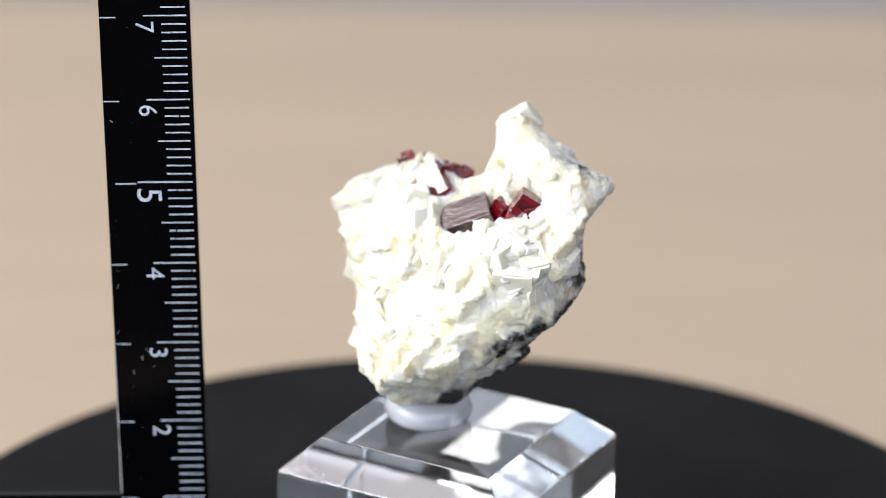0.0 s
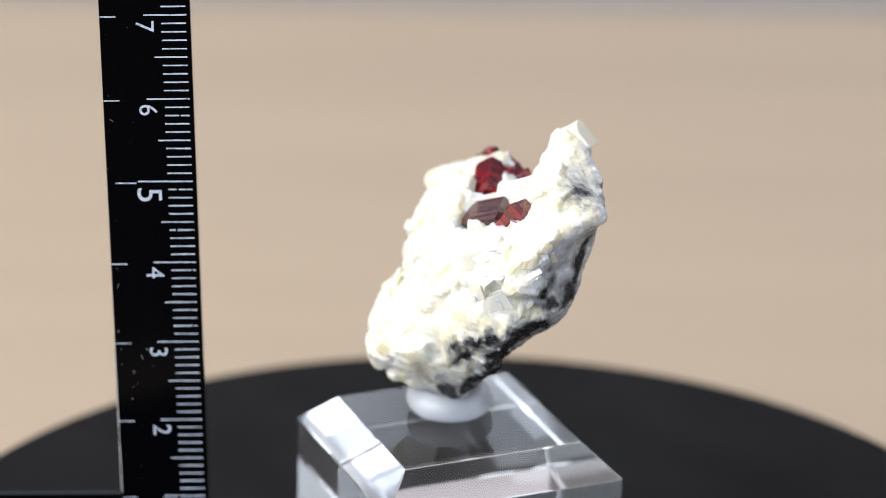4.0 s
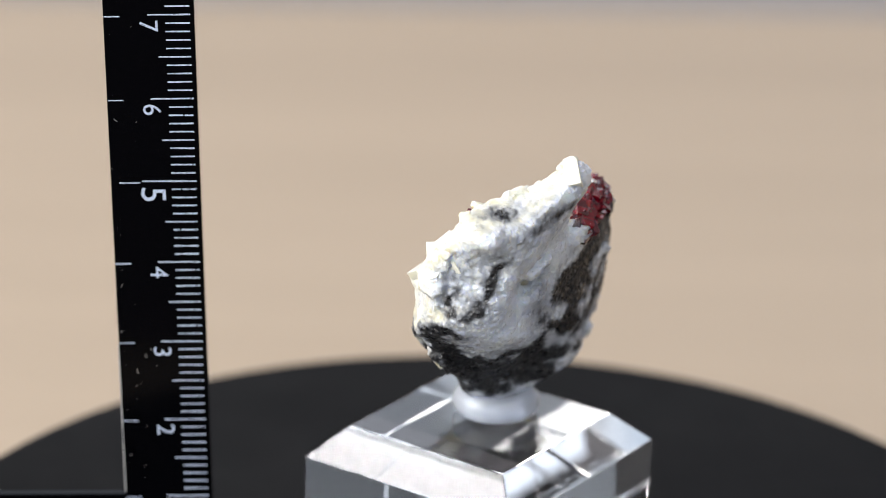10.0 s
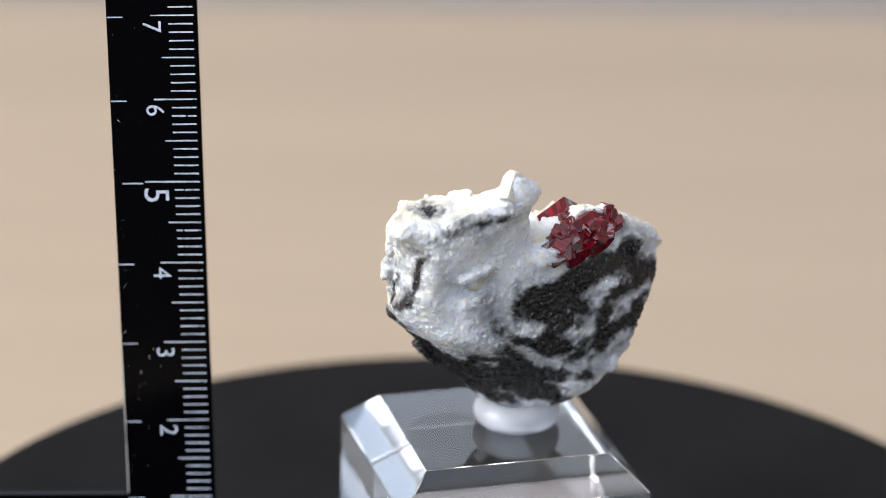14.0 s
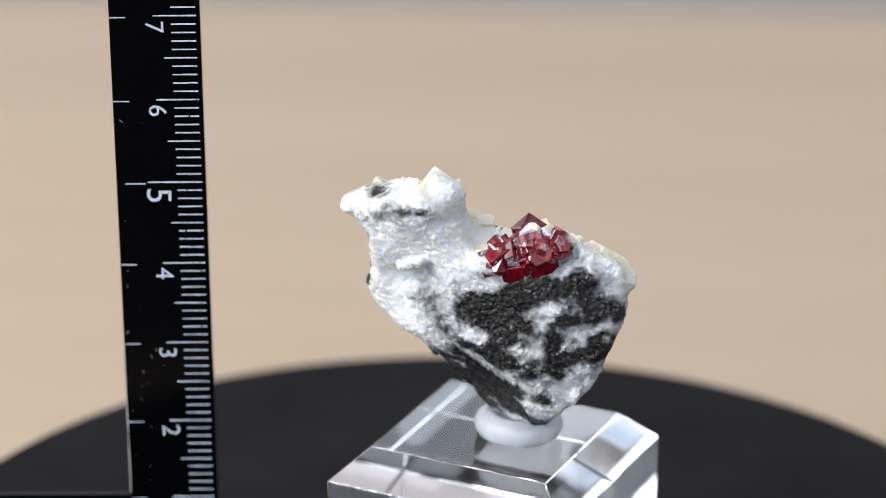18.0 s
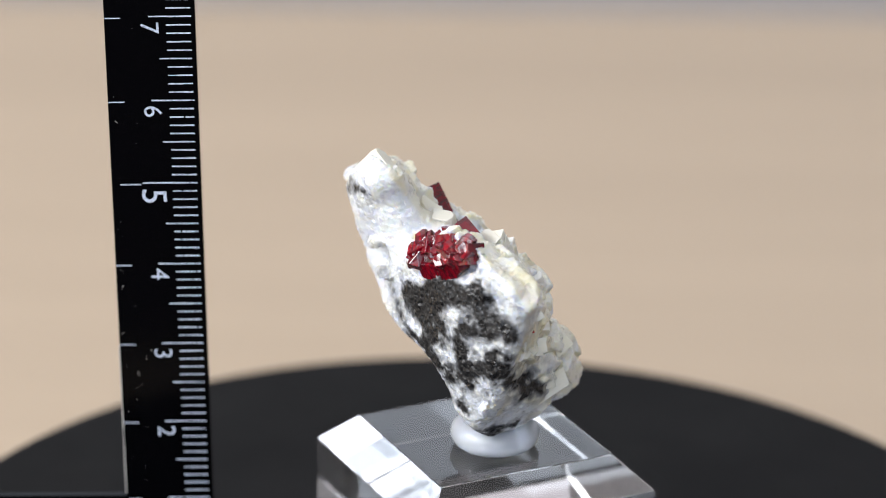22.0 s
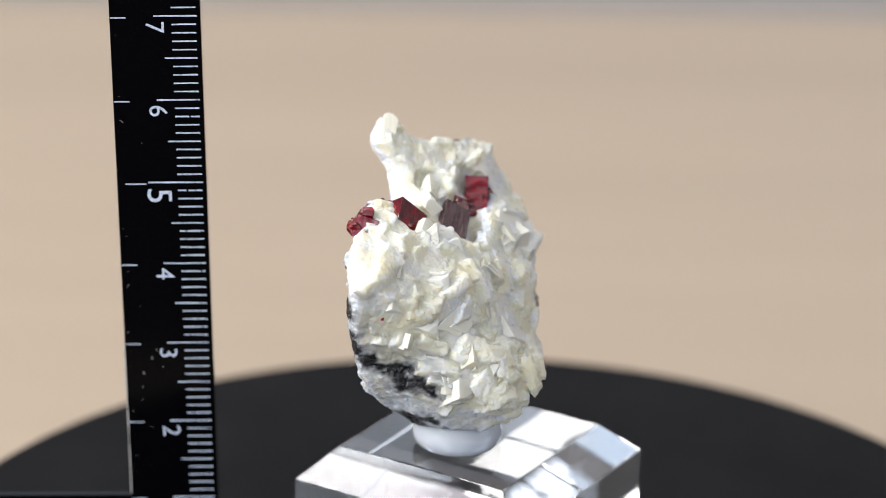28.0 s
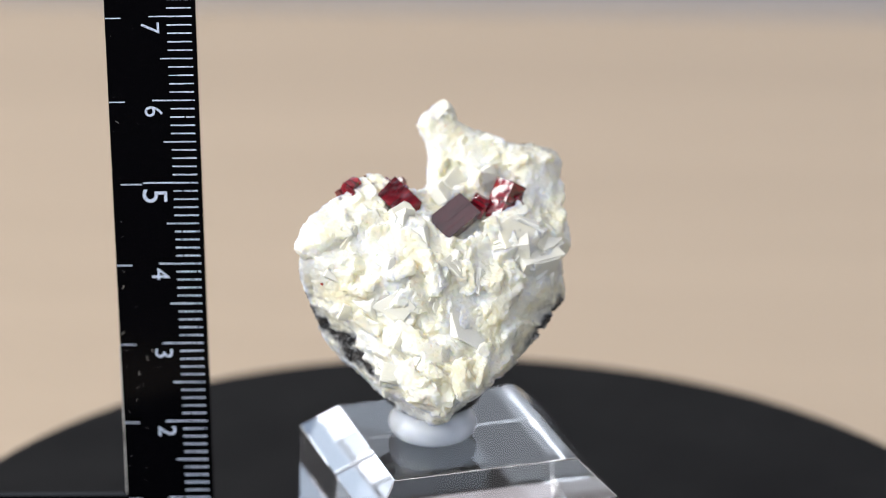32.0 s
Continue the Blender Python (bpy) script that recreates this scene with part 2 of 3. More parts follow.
bmesh.ops.bevel(bm, geom=list(bm.edges), offset=0.00012, segments=2, affect="EDGES", profile=0.5)
bm.transform(pose(-0.0022, 0.00075, 0, 0, 0, -28.0))
body = part("acrylic_body", bm, acrylic, block)
body.visible_shadow = False

# ---- the silicone ring under the specimen ----
PAD = (-0.0047, 0.0022)
pad = tagged(new("silicone_ring"), "milky translucent silicone ring lying on the acrylic block", "ring")
pad.location = (0, 0, BLOCK_Z)
bm = bmesh.new()
ring = [(0.0036 + 0.0016 * math.cos(a), 0.0016 + 0.0016 * math.sin(a)) for a in [2 * math.pi * k / 24 for k in range(25)]]
lathe(bm, ring, 72)
bmesh.ops.remove_doubles(bm, verts=bm.verts, dist=1e-6)
bm.transform(Matrix.Translation((*PAD, 0)))
part("ring_body", bm, silicone, pad, smooth=True)

# ---- the ruler: an upright L with its short leg along the turntable ----
ruler = tagged(new("ruler"), "glossy black L-shaped plastic ruler with white centimetre marks standing upright", "ruler")
ruler.matrix_world = Matrix.Translation((-0.0308, 0, PLATE_Z + 0.0001)) @ pose(0, 0, 0, 0, -1.5, 0)
WIDE, CM = 0.0100, 0.00996
bm = bmesh.new()
outline = [(-0.052, 0), (0.0003, 0), (0.0003, 0.098), (-WIDE, 0.098), (-WIDE, 0.0101), (-0.052, 0.0101)]
front = [bm.verts.new((x, 0, z)) for x, z in outline]
back = [bm.verts.new((x, 0.0011, z)) for x, z in outline]
bm.faces.new(front)
bm.faces.new(back[::-1])
for k in range(6):
    bm.faces.new((front[k], back[k], back[(k + 1) % 6], front[(k + 1) % 6]))
bmesh.ops.recalc_face_normals(bm, faces=bm.faces)
bmesh.ops.bevel(bm, geom=list(bm.edges), offset=0.00012, segments=2, affect="EDGES", profile=0.5)
part("blade", bm, ruler_black, ruler)

marks = random.Random(5)


def mark(x0, x1, z, thick):
    bm = bmesh.new()
    x = x0
    while x < x1 - 1e-6:
        # short runs of ink, a little uneven as printed
        run = min(x1 - x, marks.uniform(0.0006, 0.0022))
        t = thick * marks.uniform(0.82, 1.1)
        dz = marks.uniform(-0.00001, 0.00001)
        box(bm, (run, 0.00003, t), (x + run / 2, -0.000012, z + dz))
        x += run + (0.0002 if marks.random() < 0.05 else 0)
    return bm


for k in range(1, 98):
    z = k * CM / 10 - 0.00014
    if k % 10 == 0:
        reach, name = (0.0064 if k == 50 else 0.0050), "centimetre_mark"
    else:
        reach, name = (0.0039 if k % 5 == 0 else 0.0030), "millimetre_mark"
    part(name, mark(-reach, -0.0002 if k % 10 else -0.00012, z, 0.00017), ruler_ink, ruler)
for k in range(1, 10):
    a, b = (-WIDE + 0.0010, -WIDE + 0.0034) if k == 5 else (-WIDE + 0.0001, -WIDE + 0.0019)
    part("edge_mark", mark(a, b, k * CM - 0.00034, 0.00015), ruler_ink, ruler)

bm = bmesh.new()
for k in range(9):
    box(bm, (marks.uniform(0.00008, 0.00016), 0.0004, 0.0021), (-WIDE - 0.00001, 0.0001, 0.0115 + k * 0.0021))
part("worn_edge", bm, ruler_edge, ruler, "pale worn edge of the blade")
bm = bmesh.new()
for k in range(40):
    long = marks.uniform(0.00004, 0.00012) if k % 5 else marks.uniform(0.0002, 0.0006)
    x = marks.uniform(-WIDE + 0.0002, -0.0055) if k % 3 else -WIDE + marks.uniform(0.0001, 0.0010)
    box(bm, (0.00004, 0.00002, long), (x, -0.00001, marks.uniform(0.012, 0.085)), Euler((0, marks.uniform(-0.9, 0.9), 0)).to_matrix())
tagged(part("scratches", bm, ruler_edge, ruler, "fine pale scratches and dust"), kind="stuff")


def numeral(text, z, size, x):
    data = bpy.data.curves.new("numeral", "FONT")
    data.body, data.size, data.align_x, data.align_y = text, size, "CENTER", "CENTER"
    data.extrude, data.resolution_u = 0.00001, 3
    tmp = new("numeral_curve", data)
    bpy.context.view_layer.update()
    me = bpy.data.meshes.new_from_object(tmp.evaluated_get(bpy.context.evaluated_depsgraph_get()))
    bpy.data.objects.remove(tmp)
    me.materials.clear()
    me.materials.append(ruler_ink)
    ob = new("numeral", me)
    ob.parent = ruler
    ob.matrix_basis = Matrix.Translation((x, -0.000015, z)) @ Matrix(((0, 1, 0, 0), (0, 0, -1, 0), (-1, 0, 0, 0), (0, 0, 0, 1)))
    return tagged(ob, "white printed numeral")


for k in range(1, 10):
    numeral(str(k), k * CM - (0.00180 if k == 5 else 0.00145), 0.0041 if k == 5 else 0.0030, -0.0053 if k == 5 else -0.0050)

# ---- the specimen ----
ROCK_BASE = -20.4
specimen = tagged(new("mineral_specimen"), "white and cream dolomite specimen with dark shale and red cinnabar crystals", "mineral specimen")
specimen.location = (0, 0, AXIS_Z + ROCK_BASE * MM)
LOBES, VEINS, HOLLOWS, DENTS = [], [], [], []


def lobe(centre, size, turn):
    """A rounded mass of rock: centre and half sizes in millimetres, turn in degrees."""
    LOBES.append((np.array(centre), np.array(size), np.array(Euler([radians(a) for a in turn]).to_matrix())))


def vein(a, b, r):
    """A streak of dark shale in the rock between two places, r millimetres to each side."""
    VEINS.append((np.array(a), np.array(b), r + 0.2))


def hollow(centre, size):
    """A pocket in the rock, in which crystals stand."""
    HOLLOWS.append((np.array(centre), np.array(size)))


def dent(centre, size, depth):
    """A shallow sag of the surface, or a swelling where depth is below zero."""
    DENTS.append((np.array(centre), size, depth))


lobe((-3.6, 4.6, -3.6), (8.94, 6.93, 3.99), (66, 33, -51))
lobe((-5.1, 3.6, -9.2), (8.15, 5.11, 3.21), (-39, -13, 102))
lobe((5.5, 4.5, 0.7), (8.12, 5.12, 2.79), (-78, 52, 152))
lobe((0.3, 4.2, 2.9), (15.66, 3.96, 1.50), (-164, -17, -3))
lobe((-7.7, 1.8, -13.1), (7.88, 4.38, 2.49), (-121, 17, 75))
lobe((-3.5, -2.1, -4.4), (8.57, 4.62, 1.67), (52, -44, 8))
lobe((-0.7, 3.8, -12.6), (8.10, 5.36, 1.32), (55, -29, -37))
lobe((6.9, 3.0, 4.9), (5.98, 3.89, 2.31), (-34, -32, 108))
lobe((-11.2, 7.0, -5.1), (6.76, 4.32, 1.83), (109, 54, -61))
lobe((5.6, 1.2, -2.4), (5.99, 4.49, 1.97), (168, -44, -91))
lobe((0.2, 9.8, -3.2), (10.62, 5.36, 0.93), (75, -30, -14))
lobe((-1.8, 6.7, -9.7), (9.25, 3.52, 1.62), (32, -12, -12))
lobe((2.8, 0.5, -11.1), (10.72, 3.37, 1.45), (6, -36, -4))
lobe((-10.2, 4.7, -1.7), (7.91, 3.85, 1.55), (59, 22, -64))
lobe((3.0, 4.4, -9.5), (8.50, 3.85, 1.33), (-20, 51, -156))
lobe((-7.6, 11.9, -4.5), (7.38, 5.26, 1.03), (-72, -70, 152))
lobe((4.3, 9.0, 6.2), (9.20, 2.29, 1.78), (-146, -63, 62))
lobe((3.9, -3.9, -5.5), (7.24, 3.23, 1.50), (85, -39, 10))
lobe((8.1, 7.6, 8.4), (7.77, 2.39, 1.77), (9, -25, 129))
lobe((-7.1, 8.3, 3.6), (7.01, 3.63, 1.29), (31, -4, -38))
lobe((10.9, 1.0, 0.0), (5.86, 3.63, 1.45), (-70, -65, 60))
lobe((-4.8, 2.7, -17.3), (4.97, 2.71, 2.29), (-10, 9, -37))
lobe((10.0, 4.7, 6.9), (5.50, 2.96, 1.84), (21, 4, 141))
lobe((-2.6, -3.5, -13.6), (6.97, 4.13, 1.03), (48, 19, -175))
lobe((7.9, -1.1, -5.6), (5.26, 2.96, 1.82), (-3, 28, -137))
lobe((-9.1, 12.5, -0.2), (5.57, 3.48, 1.40), (99, -33, -4))
lobe((10.0, 6.5, 2.5), (7.11, 2.78, 1.27), (-35, -64, 95))
lobe((-3.6, 10.4, 3.4), (4.60, 2.57, 1.97), (22, 23, -19))
lobe((2.0, -3.3, -3.4), (7.14, 2.43, 1.32), (-166, 25, -12))
lobe((-11.3, 1.9, -10.6), (4.70, 3.73, 1.29), (92, -29, -89))
lobe((-9.4, 4.0, -15.2), (5.95, 3.36, 1.12), (-131, -16, 94))
lobe((-12.7, 10.6, -4.9), (6.10, 2.54, 1.42), (153, 72, -14))
lobe((4.7, -3.6, -1.1), (4.31, 2.11, 1.64), (102, 47, -22))
lobe((-9.0, -4.3, -12.9), (4.75, 1.84, 1.54), (73, -32, -50))
lobe((14.0, 3.4, 7.0), (2.0, 1.1, 0.8), (0, 8, 4))

hollow((-0.7, 1.9, 5.2), (4.6, 3.2, 4.4))
hollow((-2.0, 4.2, 7.0), (3.4, 3.6, 3.2))
hollow((4.6, 0.9, 7.0), (3.4, 2.8, 3.4))
hollow((-4.5, 7.2, 6.1), (2.9, 2.2, 2.6))
hollow((2.6, 5.6, 7.6), (1.6, 2.6, 1.6))
hollow((-4.6, 13.6, 5.0), (5.4, 2.0, 2.4))

dent((-12.5, -1.0, -5.5), 4.0, 0.8)
dent((-16.5, 5.0, -0.7), 3.5, 0.6)
dent((-9.0, -7.0, -8.5), 3.5, 0.7)
dent((-6.8, -5.0, -5.0), 3.0, 0.6)
dent((0.5, -5.3, -0.5), 3.0, 0.6)
dent((-14.0, 5.0, 1.5), 4.0, 0.6)
dent((-8.0, -6.0, -16.8), 3.5, 0.8)
dent((4.7, -6.0, 1.5), 3.0, 0.6)
dent((7.0, 2.7, 9.8), 2.0, 0.5)
dent((9.4, 7.9, -0.4), 2.5, 0.5)
dent((10.0, -3.5, -7.7), 2.0, 0.4)
dent((-0.3, -6.7, -11.8), 3.0, 0.5)
dent((-5.5, -3.5, -1.0), 3.0, 0.5)
dent((6.3, 4.0, 9.8), 1.8, 0.4)
dent((5.3, -6.0, 0.8), 2.0, 0.4)
dent((11.0, 6.5, -1.0), 2.0, 0.4)
dent((-6.0, -0.9, 2.3), 2.5, 0.5)
dent((8.2, -2.5, 5.1), 2.0, 0.5)
dent((4.8, 3.0, 8.8), 2.2, 0.4)
dent((-9.6, -8.4, -14.0), 2.5, 0.4)
dent((8.5, 8.8, 0.5), 3.5, 0.7)
dent((6.5, 9.3, -4.5), 3.0, 0.5)
dent((-12.7, -3.7, -9.0), 2.5, 0.4)
dent((-10.6, -1.6, -4.3), 3.0, 0.5)
dent((-14.9, 5.5, 0.0), 3.0, 0.4)
dent((1.3, -3.1, 3.5), 2.5, 0.5)
dent((7.6, -5.1, 2.5), 2.0, 0.4)
dent((-8.0, -1.2, -18.4), 2.0, -0.3)
dent((-9.7, 11.6, -14.3), 2.5, -0.3)

# dark shale
vein((12.8, 2.4, 9.0), (11.4, 4.9, 9.1), 0.6)
vein((13.6, 4.2, 4.4), (13.2, 5.3, 3.7), 0.1)
vein((13.2, 5.3, 3.7), (12.6, 2.6, -0.6), 0.45)
vein((12.6, 1.6, -1.9), (11.3, -2.8, -5.9), 0.8)
vein((6.4, -2.6, -10.6), (-3.0, 8.4, -13.7), 1.6)
vein((2.5, 0.9, -14.5), (-2.9, 6.4, -16.0), 2.0)
vein((-0.5, 1.7, -18.1), (-1.7, 3.1, -18.4), 1.3)
vein((13.0, 7.5, 7.5), (8.1, 11.6, 9.1), 0.3)
vein((1.9, 10.3, -3.0), (-5.7, 13.7, 0.1), 1.7)
vein((-5.7, 13.7, 0.6), (-10.2, 14.0, 1.2), 1.7)
vein((-10.2, 13.9, 1.3), (-14.2, 14.2, -1.8), 1.0)
vein((-0.7, 10.9, -7.4), (-5.1, 12.9, -4.5), 1.2)
vein((-4.6, 11.5, -10.8), (-9.3, 13.3, -7.4), 1.0)
vein((-9.3, 13.4, -7.2), (-13.9, 13.6, -6.1), 1.0)
vein((0.9, 7.1, -11.3), (-3.6, 6.9, -16.7), 1.3)
vein((5.3, 4.4, -10.5), (0.1, 1.5, -16.9), 0.8)
vein((0.3, 11.0, -2.9), (-10.5, 13.9, 1.6), 1.7)
vein((-10.6, 14.2, -0.0), (-14.2, 14.2, -2.3), 0.9)
vein((-7.1, 13.8, -3.2), (-7.3, 12.9, -8.3), 0.8)
vein((-7.4, 12.7, -9.0), (-12.9, 14.2, -5.4), 1.0)
vein((-12.7, 9.3, -10.1), (-12.6, 8.1, -10.3), 0.9)
vein((-6.0, 7.9, -19.0), (-7.6, 5.0, -19.3), 0.8)
vein((-13.3, 11.9, -8.5), (-12.6, 8.0, -11.8), 0.9)
vein((-7.6, 8.4, -17.9), (-9.1, 5.3, -17.7), 0.7)
vein((-13.6, 13.0, -7.5), (-12.6, 9.6, -10.7), 0.7)
vein((-12.6, 9.6, -10.7), (-12.6, 6.3, -12.4), 0.5)
vein((-7.5, 8.3, -18.2), (-8.0, 2.6, -19.2), 0.5)
vein((-13.7, 13.3, -7.3), (-12.7, 9.8, -10.4), 0.5)
vein((-12.6, 9.9, -11.0), (-12.6, 4.4, -13.1), 0.4)
vein((-7.9, 7.1, -18.9), (-8.3, 2.0, -19.5), 0.4)
vein((7.9, -5.9, -7.2), (2.1, -5.6, -10.8), 0.5)
vein((12.3, -1.0, -2.7), (11.2, -3.1, -6.4), 0.5)
vein((8.6, -4.9, -8.9), (2.3, -1.2, -15.4), 0.7)
vein((-2.3, -1.5, -17.9), (-1.0, -1.6, -17.3), 1.0)
vein((12.8, 0.3, 2.7), (11.8, -1.9, -3.0), 0.3)
vein((12.1, -0.8, -5.6), (10.4, -4.4, -6.6), 0.9)
vein((5.1, -1.3, -12.4), (0.0, -1.4, -17.1), 1.2)
vein((11.1, 5.3, 9.2), (12.4, 4.4, 8.9), 0.4)
vein((12.0, 0.9, 11.8), (8.8, 13.8, 16.8), 0.2)
vein((1.5, 10.4, -3.8), (-12.2, 14.3, -2.2), 1.5)
vein((3.8, 8.9, -6.9), (-7.4, 12.4, -10.3), 0.9)
vein((0.7, 1.3, -16.4), (-3.2, 6.6, -16.2), 1.4)
vein((8.2, -5.5, -10.0), (1.2, 1.7, -15.4), 0.6)
vein((-1.4, 7.8, -12.5), (-6.7, 11.4, -13.9), 0.5)
vein((4.7, 1.4, -12.1), (-5.0, 8.5, -16.9), 1.5)
vein((7.6, -2.4, -10.2), (3.5, 4.5, -12.0), 0.7)
vein((-2.5, 12.9, 2.0), (-4.0, 13.2, -1.0), 0.9)
vein((-13.3, 12.7, -8.2), (-13.3, 11.6, -8.8), 0.9)
vein((10.5, -4.0, -7.5), (2.5, 0.5, -14.0), 1.5)
vein((4.4, 0.6, -12.6), (-1.8, 6.0, -15.0), 1.8)
vein((5.0, 5.5, -10.5), (0.6, 7.0, -12.2), 1.2)
vein((3.9, 8.0, -9.0), (-2.0, 8.5, -14.5), 0.9)

table_rng = np.random.RandomState(11)
LATTICE = table_rng.rand(32, 32, 32)


def value_noise(p, cell, shift=0.0):
    q = p / cell + shift
    i = np.floor(q).astype(int)
    f = q - i
    f = f * f * (3 - 2 * f)
    total = np.zeros(len(p))
    for a in (0, 1):
        for b in (0, 1):
            for c in (0, 1):
                w = (f[:, 0] if a else 1 - f[:, 0]) * (f[:, 1] if b else 1 - f[:, 1]) * (f[:, 2] if c else 1 - f[:, 2])
                total += w * LATTICE[(i[:, 0] + a) % 32, (i[:, 1] + b) % 32, (i[:, 2] + c) % 32]
    return total


def mass(p):
    total = np.zeros(len(p))
    for c, s, r in LOBES:
        u = ((p - c) @ r) / s
        total += np.exp(-np.minimum((u ** 2).sum(1), 40))
    val = np.log(total + 1e-12) + 0.7
    for c, s, d in DENTS:
        val -= d * np.exp(-np.minimum((((p - c) / s) ** 2).sum(1), 40))
    for c, s in HOLLOWS:
        val = np.minimum(val, 1.2 * ((((p - c) / s) ** 2).sum(1) - 1))
    return val


def skin(value, xs, ys, zs):
    """The zero surface of a field on a grid, as vertices and quads."""
    s = value > 0
    nx, ny, nz = s.shape
    corner = {}
    for a in (0, 1):
        for b in (0, 1):
            for c in (0, 1):
                corner[a, b, c] = (slice(a, nx - 1 + a), slice(b, ny - 1 + b), slice(c, nz - 1 + c))
    count = sum(s[k].astype(int) for k in corner.values())
    mixed = (count > 0) & (count < 8)
    idx = -np.ones(mixed.shape, int)
    cells = np.argwhere(mixed)
    idx[mixed] = np.arange(len(cells))
    place, hits = np.zeros((len(cells), 3)), np.zeros(len(cells))
    for k in corner:
        for ax in range(3):
            if k[ax]:
                continue
            j = list(k)
            j[ax] = 1
            va = value[cells[:, 0] + k[0], cells[:, 1] + k[1], cells[:, 2] + k[2]]
            vb = value[cells[:, 0] + j[0], cells[:, 1] + j[1], cells[:, 2] + j[2]]
            cut = (va > 0) != (vb > 0)
            t = np.where(cut, va / np.where(cut, va - vb, 1), 0)
            at = np.tile(np.array(k, float), (len(cells), 1))
            at[:, ax] += t
            place[cut] += at[cut]
            hits += cut
    place = cells + place / hits[:, None]
    step = xs[1] - xs[0]
    verts = place * step + np.array([xs[0], ys[0], zs[0]])
    quads = []
    for ax in range(3):
        b, c = (ax + 1) % 3, (ax + 2) % 3
        lo, hi = [slice(1, -1)] * 3, [slice(1, -1)] * 3
        lo[ax], hi[ax] = slice(0, -1), slice(1, None)
        lo_s, hi_s = s[tuple(lo)], s[tuple(hi)]
        for flip in (False, True):
            e = np.argwhere((lo_s & ~hi_s) if not flip else (~lo_s & hi_s))
            for d in range(3):
                if d != ax:
                    e[:, d] += 1
            ring = []
            for ob_, oc_ in ((-1, -1), (0, -1), (0, 0), (-1, 0)):
                g = e.copy()
                g[:, b] += ob_
                g[:, c] += oc_
                ring.append(idx[g[:, 0], g[:, 1], g[:, 2]])
            quads.append(np.stack(ring if not flip else ring[::-1], 1))
    return verts, np.concatenate(quads)


def normals_of(verts, quads):
    n = np.cross(verts[quads[:, 2]] - verts[quads[:, 0]], verts[quads[:, 3]] - verts[quads[:, 1]])
    out = np.zeros_like(verts)
    for k in range(4):
        np.add.at(out, quads[:, k], n)
    return out / np.maximum(np.linalg.norm(out, axis=1), 1e-9)[:, None]


def facets(verts, normals, number, tilt, lift, most, seed, where):
    """Break the surface into flat tilted faces, as crystals do. Returns the moved surface and each vertex's face."""
    rng = np.random.RandomState(seed)
    pick = rng.choice(len(verts), number, replace=False)
    heart = verts[pick]
    lean = normals[pick] + rng.normal(0, tilt, (number, 3))
    lean /= np.linalg.norm(lean, axis=1)[:, None]
    heart = heart + normals[pick] * rng.uniform(-lift, lift, (number, 1))
    face = np.zeros(len(verts), int)
    skew = verts + 0.25 * np.stack([value_noise(verts, 0.9, s) - 0.5 for s in (1.3, 7.7, 13.1)], 1)
    for a in range(0, len(verts), 4000):
        q = skew[a:a + 4000]
        face[a:a + 4000] = ((q ** 2).sum(1)[:, None] - 2 * q @ heart.T + (heart ** 2).sum(1)[None]).argmin(1)
    m = lean[face]
    slope = np.maximum((normals * m).sum(1), 0.45)
    d = np.clip(((heart[face] - verts) * m).sum(1) / slope, -most, most)
    return verts + normals * (d * where)[:, None], face


STEP = 0.22
gx, gy, gz = np.arange(-18.0, 20.5, STEP), np.arange(-11.5, 18.0, STEP), np.arange(-23.0, 16.5, STEP)
grid = np.stack(np.meshgrid(gx, gy, gz, indexing="ij"), -1).reshape(-1, 3)
val = mass(grid)
close = np.abs(val) < 1.2
front_of = np.clip(0.5 - (grid[close] @ np.array((0.45, 0.8, -0.4)) - 1.0) / 6, 0.25, 1)
val[close] += (1.15 - front_of) * 0.30 * (value_noise(grid[close], 2.4) - 0.5) + (1.1 - front_of) * 0.13 * (value_noise(grid[close], 0.9, 5.5) - 0.5)
val = val.reshape(len(gx), len(gy), len(gz))
FACE = np.array((-0.45, -0.80, 0.40)) / np.linalg.norm((-0.45, -0.80, 0.40))


GRAIN_RNG = np.random.RandomState(41)
GRAINS = GRAIN_RNG.uniform((-15, -8, -20), (13, 13, 14), (110, 3))
GRAIN_LEAN = GRAIN_RNG.normal(0, 1, (110, 3)) + np.array((0.35, -0.2, 0.5)) * GRAIN_RNG.choice((-1, 1, 1), (110, 1))
GRAIN_LEAN /= np.linalg.norm(GRAIN_LEAN, axis=1)[:, None]
GRAIN_SIDE = GRAIN_RNG.normal(0, 1, (110, 3))


def grown(p, n, rng, stray):
    """The lean and side of a plate at p: neighbours within one grain lie nearly parallel."""
    k = ((GRAINS - p) ** 2).sum(1).argmin()
    sign = 1 if GRAIN_LEAN[k] @ n > -0.1 else -1
    lean = n * 0.75 + sign * GRAIN_LEAN[k] * 0.8 + rng.normal(0, stray, 3)
    return lean / np.linalg.norm(lean), GRAIN_SIDE[k] + rng.normal(0, stray, 3)


